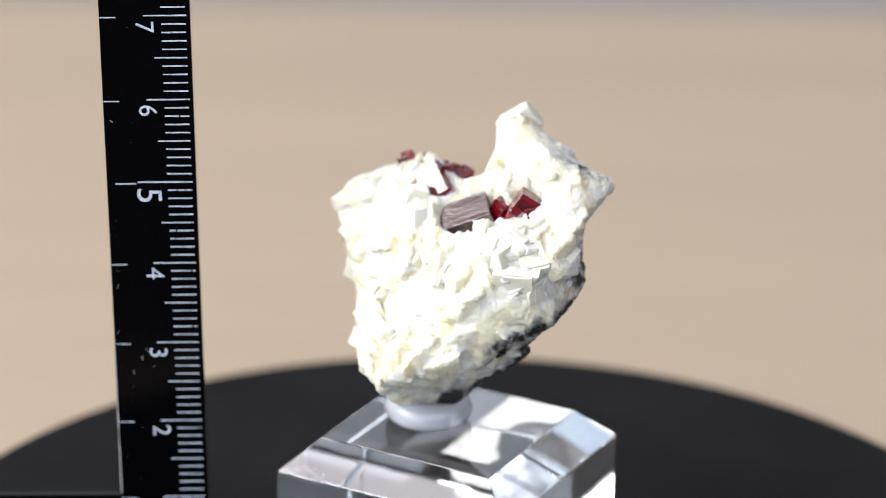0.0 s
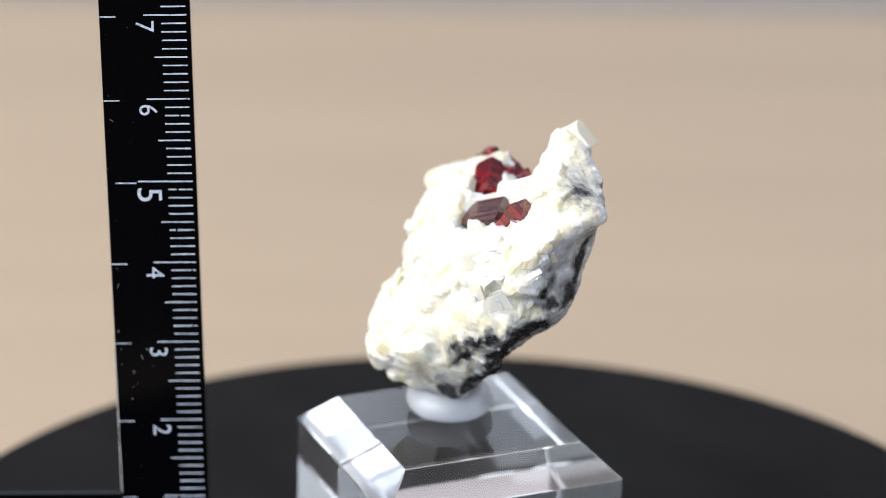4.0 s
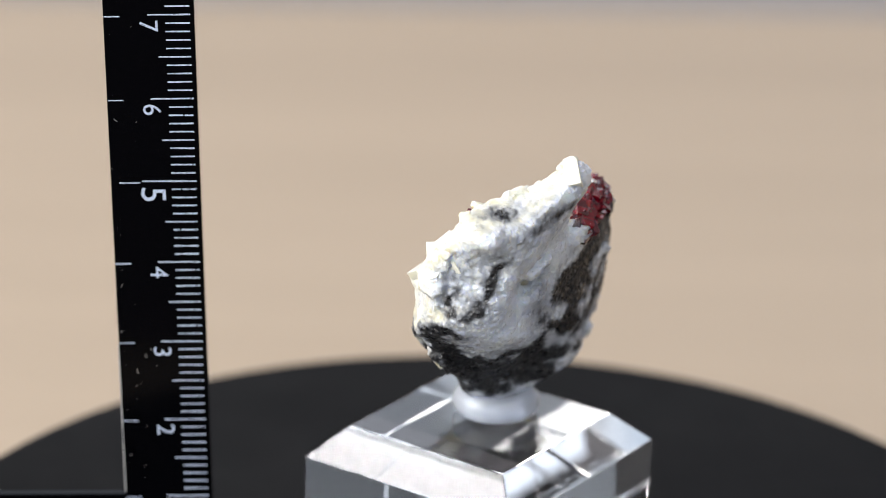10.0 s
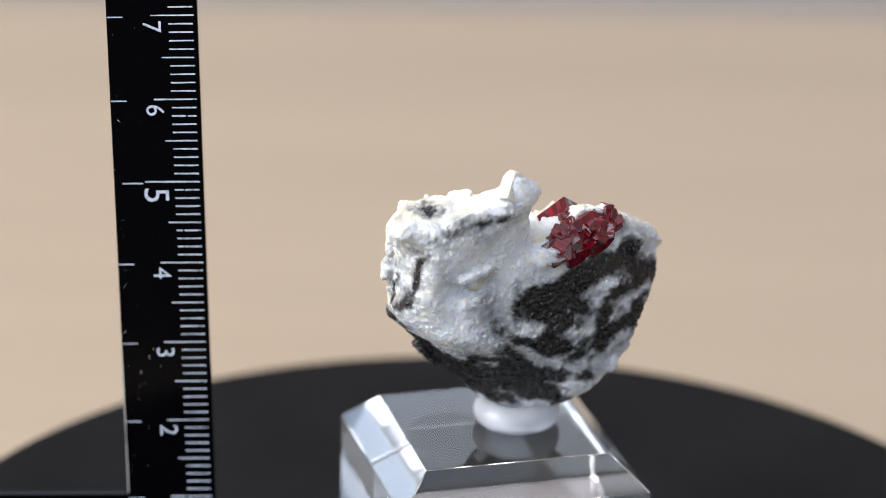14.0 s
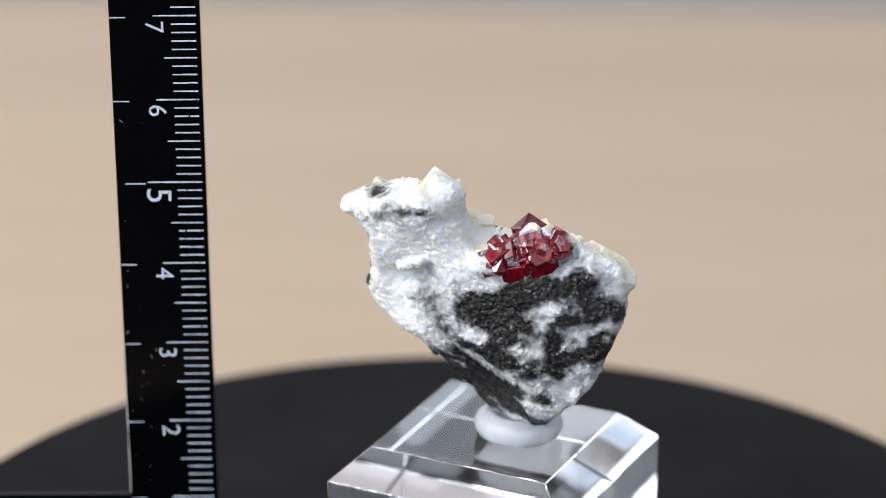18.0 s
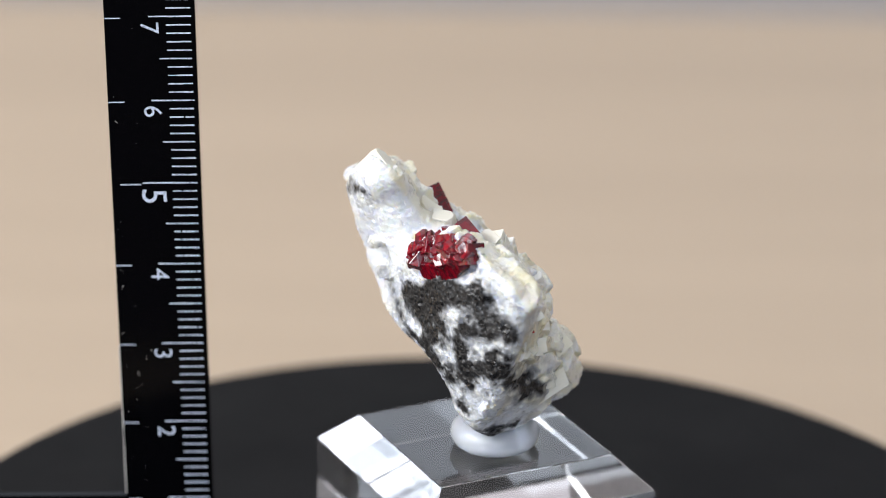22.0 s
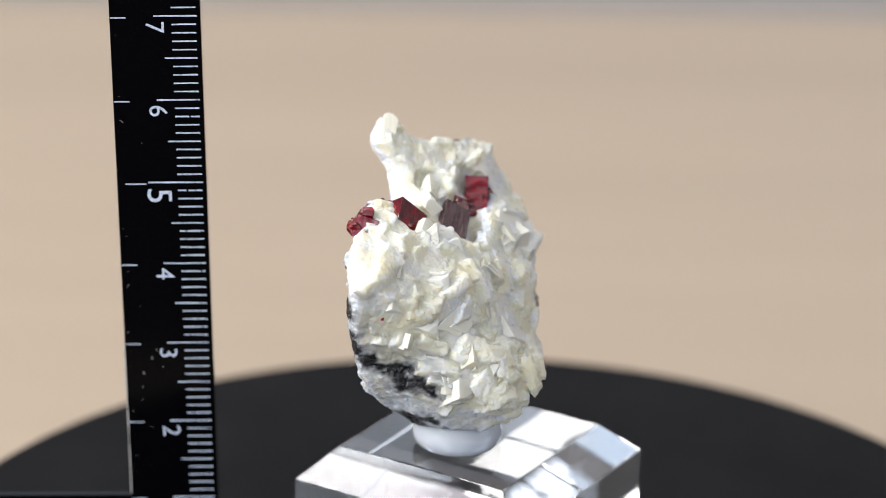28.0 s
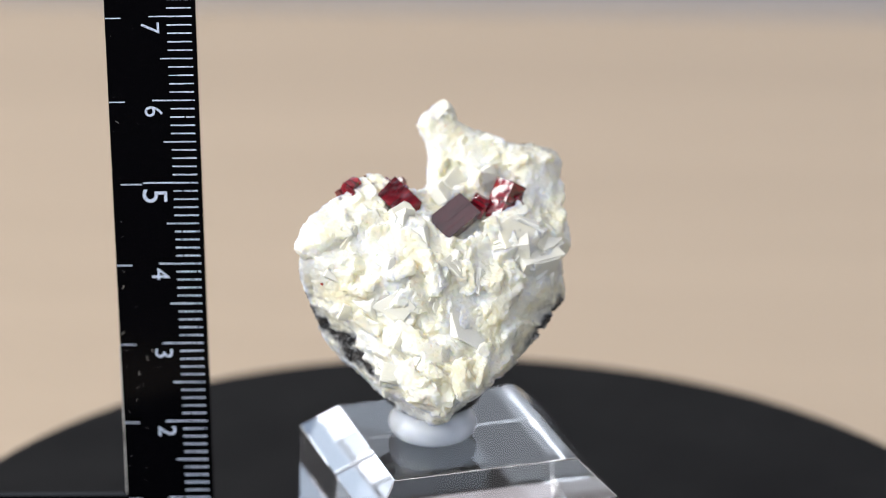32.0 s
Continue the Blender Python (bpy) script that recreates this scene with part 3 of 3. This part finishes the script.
def intergrown(val, seed):
    """Rhombic plates of dolomite grown into and out of the rock's crystal face."""
    rng = np.random.RandomState(seed)
    slope = np.stack(np.gradient(val, STEP), -1)
    reach = np.linalg.norm(slope, axis=-1)
    depth = np.clip(val / np.maximum(reach, 0.08), -3, 3)
    rim = np.argwhere((np.abs(depth) < 0.2) & ((slope @ -FACE) > 0.22 * reach))
    origin, bare = np.array((gx[0], gy[0], gz[0])), depth.copy()
    spot = origin + rim * STEP
    fit = (spot[:, 0] < 11.5) & (spot[:, 1] < 11.5) & (streaks(spot) > 1.0)
    for c, s in HOLLOWS:
        fit &= (((spot - c) / (s + 0.2)) ** 2).sum(1) > 1
    rim = rim[fit][rng.permutation(fit.sum())]
    used = np.zeros((0, 3))
    for cell in rim:
        p = origin + cell * STEP
        if len(used) and ((used - p) ** 2).sum(1).min() < 1.7 ** 2:
            continue
        used = np.vstack([used, p])
        n = -slope[tuple(cell)] / reach[tuple(cell)]
        lean, along = grown(p, n, rng, 0.16)
        side = np.cross(lean, along)
        side /= np.linalg.norm(side)
        other = np.cross(lean, side) + side * rng.uniform(-0.35, 0.35)
        other /= np.linalg.norm(other)
        big = rng.uniform(0.8, 1.0) if rng.rand() < 0.6 else rng.uniform(1.2, 1.7)
        half = np.array((rng.uniform(1.3, 2.1) * big, rng.uniform(1.0, 1.8) * big, rng.uniform(0.4, 0.9) * big))
        half *= 0.65 if p[2] > 8 else 1
        centre = p - n * (half[2] + rng.uniform(0.0, 0.45))
        lo = np.maximum(((centre - 4.2 - origin) / STEP).astype(int), 0)
        hi = ((centre + 4.2 - origin) / STEP).astype(int) + 1
        box_of = tuple(slice(a, b) for a, b in zip(lo, hi))
        q = np.stack(np.meshgrid(gx[box_of[0]], gy[box_of[1]], gz[box_of[2]], indexing="ij"), -1) - centre
        bow = rng.uniform(-0.06, 0.06)
        u, w = q @ side, q @ other
        h = q @ lean - bow * (u * u - w * w)
        corner = (np.abs(u) / half[0] + np.abs(w) / half[1] - rng.uniform(1.45, 1.9)) * half[:2].mean() * 0.75
        inside = -np.maximum.reduce((np.abs(u) - half[0], np.abs(w) - half[1], np.abs(h) - half[2] * (1 - 0.12 * (u / half[0]) ** 2), corner))
        a = depth[box_of]
        inside = np.minimum(inside, bare[box_of] + 0.8)
        blend_by = np.clip(0.1 - np.abs(a - inside), 0, None)
        depth[box_of] = np.maximum(a, inside) + blend_by ** 2 / 0.4
    for c, s in HOLLOWS:
        lo, hi = [np.maximum(((c + k * (s + 0.5) - origin) / STEP).astype(int), 0) for k in (-1, 1)]
        box_of = tuple(slice(a, b) for a, b in zip(lo, hi))
        q = np.stack(np.meshgrid(gx[box_of[0]], gy[box_of[1]], gz[box_of[2]], indexing="ij"), -1) - c
        depth[box_of] = np.minimum(depth[box_of], (np.sqrt(((q / (s * 0.97)) ** 2).sum(-1)) - 1) * s.min() + (1.1 * (value_noise((q + c).reshape(-1, 3), 1.7, 3.7) - 0.5) + 0.8 * (value_noise((q + c).reshape(-1, 3), 0.7, 6.1) - 0.5)).reshape(q.shape[:3]))
    return depth


def streaks(p):
    d = np.full(len(p), 9.0)
    for a, b, r in VEINS:
        ab = b - a
        t = np.clip(((p - a) @ ab) / max((ab ** 2).sum(), 1e-6), 0, 1)
        d = np.minimum(d, np.linalg.norm(p - (a + t[:, None] * ab), axis=1) - r)
    return d


rv, rq = skin(intergrown(val, 17), gx, gy, gz)
rn = normals_of(rv, rq)


warp = rv + 2.2 * np.stack([value_noise(rv, 2.6, s) - 0.5 for s in (3.1, 8.2, 12.9)], 1)
rough_edge = streaks(warp) + 1.3 * (value_noise(rv, 1.3, 2.2) - 0.5) + 0.8 * (value_noise(rv, 0.45, 9.1) - 0.5)
# broad greys on the rear face: part staining, part shade painted into the rock
GREYS = [((7.5, 8.4, -0.5), (4.0, 8.4, -8.0), 1.6), ((5.0, 6.5, -9.0), (-2.0, 9.0, -11.0), 1.2), ((-8.0, 10.0, -14.0), (-11.5, 13.0, -10.0), 0.8)]
grey_of = np.full(len(rv), 9.0)
for a, b, r in GREYS:
    a, ab = np.array(a), np.array(b) - np.array(a)
    t = np.clip(((warp - a) @ ab) / (ab ** 2).sum(), 0, 1)
    grey_of = np.minimum(grey_of, np.linalg.norm(warp - (a + t[:, None] * ab), axis=1) - r)
dark_of = np.clip(0.6 - rough_edge / 0.9, 0, 1)
# staining around the streaks, then the greys with their painted shade
stain_shade_of = np.clip(0.8 - streaks(warp) / 4.2, 0, 1) * np.clip(2.2 * (value_noise(rv, 0.8, 6.6) - 0.2), 0, 1) * 0.9
stain_shade_of = np.maximum(stain_shade_of, np.clip(0.6 - grey_of / 3.0, 0, 1) * (0.5 + 0.7 * value_noise(rv, 0.7, 3.3)) * 0.95)
# the face that carries the large crystals
broad = mass(rv)
broad_n = -np.stack([mass(rv + 0.8 * np.eye(3)[k]) - broad for k in range(3)], 1)
broad_n /= np.maximum(np.linalg.norm(broad_n, axis=1), 1e-6)[:, None]
faceward = broad_n @ FACE
bold = np.clip((faceward + 0.05) / 0.3, 0, 1) * (1 - dark_of)
rv = rv + np.random.RandomState(8).normal(0, 0.03, rv.shape) * (1 - 0.9 * bold)[:, None]
rv, fine_face = facets(rv, rn, 9000, 0.38, 0.05, 0.13, 23, 0.5 * bold)
rv2, small = facets(rv, rn, 6000, 0.45, 0.06, 0.18, 22, 0.5 * (1 - bold))
cell_of = np.where(bold > 0.5, np.random.RandomState(5).rand(9000)[fine_face], np.random.RandomState(4).rand(6000)[small])
cream_of = np.clip(bold * (0.92 + 1.2 * (value_noise(rv, 2.6, 4.4) - 0.4)), 0, 1)
me = bpy.data.meshes.new("rock_mass")
me.from_pydata(((rv2 - np.array((0, 0, ROCK_BASE))) * MM).tolist(), [], rq.tolist())
for key, values in (("dark", dark_of), ("cell", cell_of), ("stain_shade", stain_shade_of), ("bold", bold), ("cream", cream_of)):
    me.attributes.new(key, "FLOAT", "POINT").data.foreach_set("value", values.astype(np.float32))
me.materials.append(rock_mat)
me.polygons.foreach_set("use_smooth", [True] * len(me.polygons))
me.set_sharp_from_angle(angle=radians(24))
rock = new("rock_mass", me)
rock.parent = specimen
tagged(rock, "sugary white carbonate with streaks of dark shale")


def crystal_mesh(name, size, rng, material, shear=0.25, cuts=3):
    """A blocky crystal: a sheared box with a few corners cleaved off, sizes in millimetres."""
    bm = bmesh.new()
    bmesh.ops.create_cube(bm, size=1)
    bm.transform(Matrix.Diagonal((*[s * MM for s in size], 1)))
    sh = Matrix(((1, rng.uniform(-shear, shear), rng.uniform(-shear, shear), 0), (0, 1, rng.uniform(-shear, shear), 0), (0, 0, 1, 0), (0, 0, 0, 1)))
    bm.transform(sh)
    for _ in range(cuts):
        n = Vector((rng.choice((-1, 1)) * rng.uniform(0.3, 1), rng.choice((-1, 1)) * rng.uniform(0.3, 1), rng.choice((-1, 1)) * rng.uniform(0.2, 1))).normalized()
        far = max(v.co.dot(n) for v in bm.verts)
        bmesh.ops.bisect_plane(bm, geom=bm.verts[:] + bm.edges[:] + bm.faces[:], plane_co=n * far * rng.uniform(0.72, 0.93), plane_no=n, clear_outer=True)
    corners = [v.co.copy() for v in bm.verts]
    bm.free()
    bm = bmesh.new()
    made = bmesh.ops.convex_hull(bm, input=[bm.verts.new(c) for c in corners])
    bmesh.ops.dissolve_limit(bm, angle_limit=0.02, verts=bm.verts, edges=bm.edges)
    bmesh.ops.recalc_face_normals(bm, faces=bm.faces)
    bmesh.ops.bevel(bm, geom=list(bm.edges), offset=0.00005, segments=1, affect="EDGES", profile=0.5)
    return link_mesh(name, bm, material)


def set_crystal(name, me, place, turn, label=""):
    ob = new(name, me)
    ob.parent = specimen
    ob.matrix_basis = Matrix.Translation([(c - o) * MM for c, o in zip(place, (0, 0, ROCK_BASE))]) @ turn
    return tagged(ob, label)


def frame_of(axis, side):
    """A turn whose z runs along axis and whose x runs near side."""
    z = Vector(axis).normalized()
    x = (Vector(side) - z * Vector(side).dot(z)).normalized()
    y = z.cross(x)
    return Matrix((x, y, z)).transposed().to_4x4()


crng = random.Random(7)
# red and plum cinnabar crystals: place, size, long axis, side
for place, size, axis, side, material, label in (
    ((-0.8, 3.9, 2.5), (3.4, 3.0, 6.6), (-0.90, 0.05, -0.42), (0.25, -0.80, -0.55), plum, "plum-coloured striated cinnabar crystal"),
    ((5.5, 1.0, 4.4), (2.6, 2.7, 4.9), (0.52, 0.0, 0.85), (-0.84, 0.02, 0.53), cinnabar, "glossy red cinnabar crystal"),
    ((3.6, 3.2, 3.9), (2.2, 2.0, 2.6), (0.3, -0.3, 0.9), (0.8, 0.5, 0.0), cinnabar, "glossy red cinnabar crystal"),
    ((7.3, -0.2, 4.0), (2.4, 1.8, 2.4), (-0.2, 0.5, 0.8), (0.9, 0.3, 0.1), cinnabar, "glossy red cinnabar crystal"),
    ((5.3, 0.5, 3.7), (2.6, 2.0, 2.2), (0.3, 0.2, 0.9), (0.9, -0.3, 0.1), cinnabar, "glossy red cinnabar crystal"),
    ((-4.5, 8.7, 5.1), (2.6, 3.1, 4.3), (0.36, -0.63, -0.67), (-0.45, -0.69, 0.56), cinnabar, "glossy red cinnabar crystal"),
    ((-2.4, 7.4, 3.2), (2.2, 1.8, 3.0), (0.5, -0.45, -0.74), (0.89, -0.1, 0.44), cinnabar, "glossy red cinnabar crystal"),
    ((-1.5, 11.6, 3.9), (3.4, 2.2, 3.4), (0.75, 0.15, -0.5), (0.3, 0.6, 0.75), cinnabar, "glossy red cinnabar crystal"),
):
    set_crystal("cinnabar_crystal", crystal_mesh("cinnabar_crystal", size, crng, material, 0.06, 3), place, frame_of(axis, side), label)
# a broken cluster of red crystals along the far rim, the large ones nearly parallel
low_a, low_b = Vector((0.2, 11.6, 2.3)), Vector((-8.7, 13.3, 4.9))
top_a, top_b = Vector((-0.9, 10.3, 4.7)), Vector((-7.6, 11.9, 6.3))
for place, size, axis, side, material in (
    ((-1.5, 11.3, 3.3), (3.2, 3.0, 4.4), (-0.90, 0.20, 0.38), (0.25, 0.92, 0.30), plum),
    ((-4.5, 11.7, 5.0), (3.2, 2.8, 4.6), (-0.86, 0.25, 0.44), (0.30, 0.90, 0.25), cinnabar),
    ((-7.2, 12.7, 5.0), (2.6, 2.4, 3.6), (-0.92, 0.15, 0.30), (0.10, 0.95, 0.25), cinnabar),
    ((-3.2, 12.3, 2.8), (2.6, 2.0, 3.4), (-0.95, 0.20, 0.20), (0.20, 0.85, -0.45), cinnabar),
    ((-6.0, 13.0, 3.7), (2.4, 2.2, 3.4), (-0.93, 0.10, 0.32), (0.10, 0.90, -0.40), cinnabar),
):
    set_crystal("cinnabar_crystal", crystal_mesh("cinnabar_crystal", size, crng, material, 0.15, 5), place, frame_of(axis, side), "deep red cinnabar crystal with broken faces")
grains = [crystal_mesh("cinnabar_crystal", [crng.uniform(1.2, 2.3), crng.uniform(1.0, 1.8), crng.uniform(1.4, 2.6)], crng, cinnabar, 0.3, 6) for _ in range(12)]
for k in range(26):
    u, w = (k + crng.uniform(-0.4, 0.4)) / 25, crng.uniform(0, 1)
    place = low_a.lerp(low_b, u).lerp(top_a.lerp(top_b, u), w) + Vector((0, 0.55, -0.1)) * 4 * u * (1 - u) * (1 - w) + Vector((0.1, 0.8, 0.35)) + Vector([crng.gauss(0, 0.22) for _ in range(3)])
    grow = crng.uniform(0.7, 1.15)
    turn = frame_of([crng.gauss(0, 1) for _ in range(3)], [crng.gauss(0, 1) for _ in range(3)]) @ Matrix.Diagonal((grow, grow, grow, 1))
    set_crystal("cinnabar_crystal", crng.choice(grains), place, turn, "small broken red cinnabar crystal")
for place, grow in (((-3.4, 10.4, 6.2), 0.7), ((-14.7, 10.3, -2.8), 0.35)):
    set_crystal("cinnabar_crystal", grains[0], place, Matrix.Diagonal((grow, grow, grow, 1)), "small broken red cinnabar crystal")

# cleaved rhombs of dolomite all over the crystal face
set_crystal("dolomite_crystal", crystal_mesh("dolomite_crystal", (3.7, 3.4, 1.7), crng, dolomite, 0.15, 7), (5.7, 11.6, 11.9), frame_of((-0.1, 0.95, 0.25), (-0.78, -0.13, -0.62)), "large pale dolomite rhomb at the tip")
for place, size, axis, side in (((0.6, 6.3, 5.6), (3.0, 2.2, 1.5), (0.2, -0.7, 0.6), (0.9, 0.1, 0.3)), ((2.3, 6.2, 6.2), (2.8, 2.3, 1.4), (-0.1, -0.8, 0.5), (0.9, 0.1, 0.45)), ((-6.2, 6.2, 4.6), (2.4, 2.0, 1.3), (-0.3, -0.8, 0.5), (0.8, -0.2, 0.3)), ((3.6, -2.5, 2.0), (4.8, 3.8, 1.6), (-0.15, -0.70, 0.70), (0.9, -0.3, 0.1)), ((7.0, -3.2, 1.0), (4.2, 3.4, 1.6), (0.1, -0.75, 0.65), (0.8, 0.3, 0.2))):
    set_crystal("dolomite_crystal", crystal_mesh("dolomite_crystal", size, crng, dolomite, 0.15, 3), place, frame_of(axis, side))
stand_clear = [np.array(q) for q in ((-0.7, 4.5, 2.3), (-2.6, 2.8, 2.2), (1.2, 2.4, 4.0), (6.2, 0.6, 6.2), (5.5, 3.0, 5.6), (6.6, 0.4, 4.6), (-4.3, 9.1, 5.4), (-2.4, 7.4, 3.6), (5.3, 10.7, 12.3))]


def rhomb_mesh(length, width, thick, rng):
    """A dolomite rhomb: a slightly bowed parallelogram plate with one or two cleavage steps on it, sizes in millimetres."""
    bow, skew = rng.uniform(-0.035, 0.035), rng.uniform(0.25, 0.5) * rng.choice((-1, 1))
    bm = bmesh.new()
    spans = [(-0.5, 0.5, -0.5, 0.5, -thick / 2, thick / 2)]
    top = thick / 2
    for _ in range(rng.randint(1, 2)):
        step = rng.uniform(0.12, 0.3)
        x0, x1, y0, y1 = spans[-1][:4]
        x0, x1 = (x0, x1 - rng.uniform(0.12, 0.4)) if rng.random() < 0.5 else (x0 + rng.uniform(0.12, 0.4), x1)
        y0, y1 = (y0, y1 - rng.uniform(0.0, 0.35)) if rng.random() < 0.5 else (y0 + rng.uniform(0.0, 0.35), y1)
        spans.append((x0 + 0.012, x1 - 0.012, y0 + 0.012, y1 - 0.012, top - 0.1, top + step))
        top += step
    for x0, x1, y0, y1, z0, z1 in spans:
        nick = [rng.uniform(-0.16, 0.16) for _ in range(8)]
        rim = [(x0 + nick[0], y0), (0.5 * (x0 + x1), y0 + 0.4 * nick[1]), (x1 + nick[2], y0), (x1 + 0.4 * nick[3], 0.5 * (y0 + y1)), (x1, y1 + nick[4]), (0.5 * (x0 + x1), y1 + 0.4 * nick[5]), (x0, y1 + nick[6]), (x0 + 0.4 * nick[7], 0.5 * (y0 + y1))]
        levels = []
        for z in (z0, z1):
            ring = []
            for u, v in rim:
                x, y = u * length + skew * v * width, v * width
                ring.append(bm.verts.new((x * MM, y * MM, (z + bow * (x * x - y * y)) * MM)))
            x, y = 0.5 * (x0 + x1) * length, 0.5 * (y0 + y1) * width
            levels.append((bm.verts.new(((x + skew * y) * MM, y * MM, (z + bow * (x * x - y * y)) * MM)), ring))
        (lo, low), (hi, high) = levels
        for k in range(8):
            q = (k + 1) % 8
            bm.faces.new((hi, high[k], high[q]))
            bm.faces.new((lo, low[q], low[k]))
            bm.faces.new((low[k], low[q], high[q], high[k]))
    bmesh.ops.recalc_face_normals(bm, faces=bm.faces)
    bmesh.ops.bevel(bm, geom=[e for e in bm.edges if e.calc_face_angle(0) > 0.6], offset=0.00004, segments=1, affect="EDGES", profile=0.5)
    return link_mesh("dolomite_crystal", bm, dolomite)


shapes = [rhomb_mesh(crng.uniform(3.2, 5.2), crng.uniform(2.6, 4.0), crng.uniform(1.5, 2.8), crng) for _ in range(26)] + [crystal_mesh("dolomite_crystal", (crng.uniform(3.0, 5.0), crng.uniform(2.4, 3.8), crng.uniform(1.5, 2.6)), crng, dolomite, 0.35, 5) for _ in range(26)]
plate_rng = np.random.RandomState(77)
near_dark = streaks(rv)
backed = (mass(rv - broad_n * 3.2) > 0.25) & (mass(rv - broad_n * 4.6) > 0.1)
order = np.random.RandomState(31).permutation(len(rv))
taken = np.zeros((0, 3))
order = order[(faceward[order] > 0.25) & (near_dark[order] > 1.6) & (broad[order] < 0.05) & backed[order]]
for i in order:
    p = rv[i]
    if p[0] > 11.5 or (p[2] > 5 and rn[i][2] > 0.72) or p[1] > 9.0:
        continue
    if min(np.linalg.norm(p - q) for q in stand_clear) < 2.5:
        continue
    if any((((p - c) / (s + 0.7)) ** 2).sum() < 1 for c, s in HOLLOWS):
        continue
    if len(taken) and ((taken - p) ** 2).sum(1).min() < 2.5 ** 2:
        continue
    taken = np.vstack([taken, p])
    n = broad_n[i]
    lean, along = grown(p, n, plate_rng, 0.22)
    grow = crng.uniform(0.62, 1.12) * (0.75 if p[2] > 7 else 1)
    turn = frame_of(lean, along) @ Matrix.Diagonal((grow, grow, grow, 1))
    shape, seat = crng.choice(shapes), p - n * crng.uniform(1.3, 2.2)
    corners = np.array([turn @ v.co for v in shape.vertices]) / MM + seat
    deep = corners[(corners - p) @ n < -1.5]
    if len(deep) and mass(deep).min() < -0.2:
        continue
    set_crystal("dolomite_crystal", shape, tuple(seat), turn)
    if len(taken) > 290:
        break


# ---- what turns with the turntable ----
def motions():
    turns = [(0, 0.00), (2, 19.63), (4, 39.53), (6, 59.33), (8, 78.78), (10, 97.66), (12, 116.61), (14, 136.44), (16, 156.42), (18, 176.45), (20, 196.34), (22, 215.41), (24, 234.00), (26, 253.24), (28, 273.11), (30, 293.09), (32, 313.15)]
    for thing, height in ((turntable, 0.0), (block, PLATE_Z), (pad, BLOCK_Z), (specimen, AXIS_Z + ROCK_BASE * MM)):
        walk(thing, [(t, pose(0, 0, height, 0, 0, -a)) for t, a in turns])


motions()
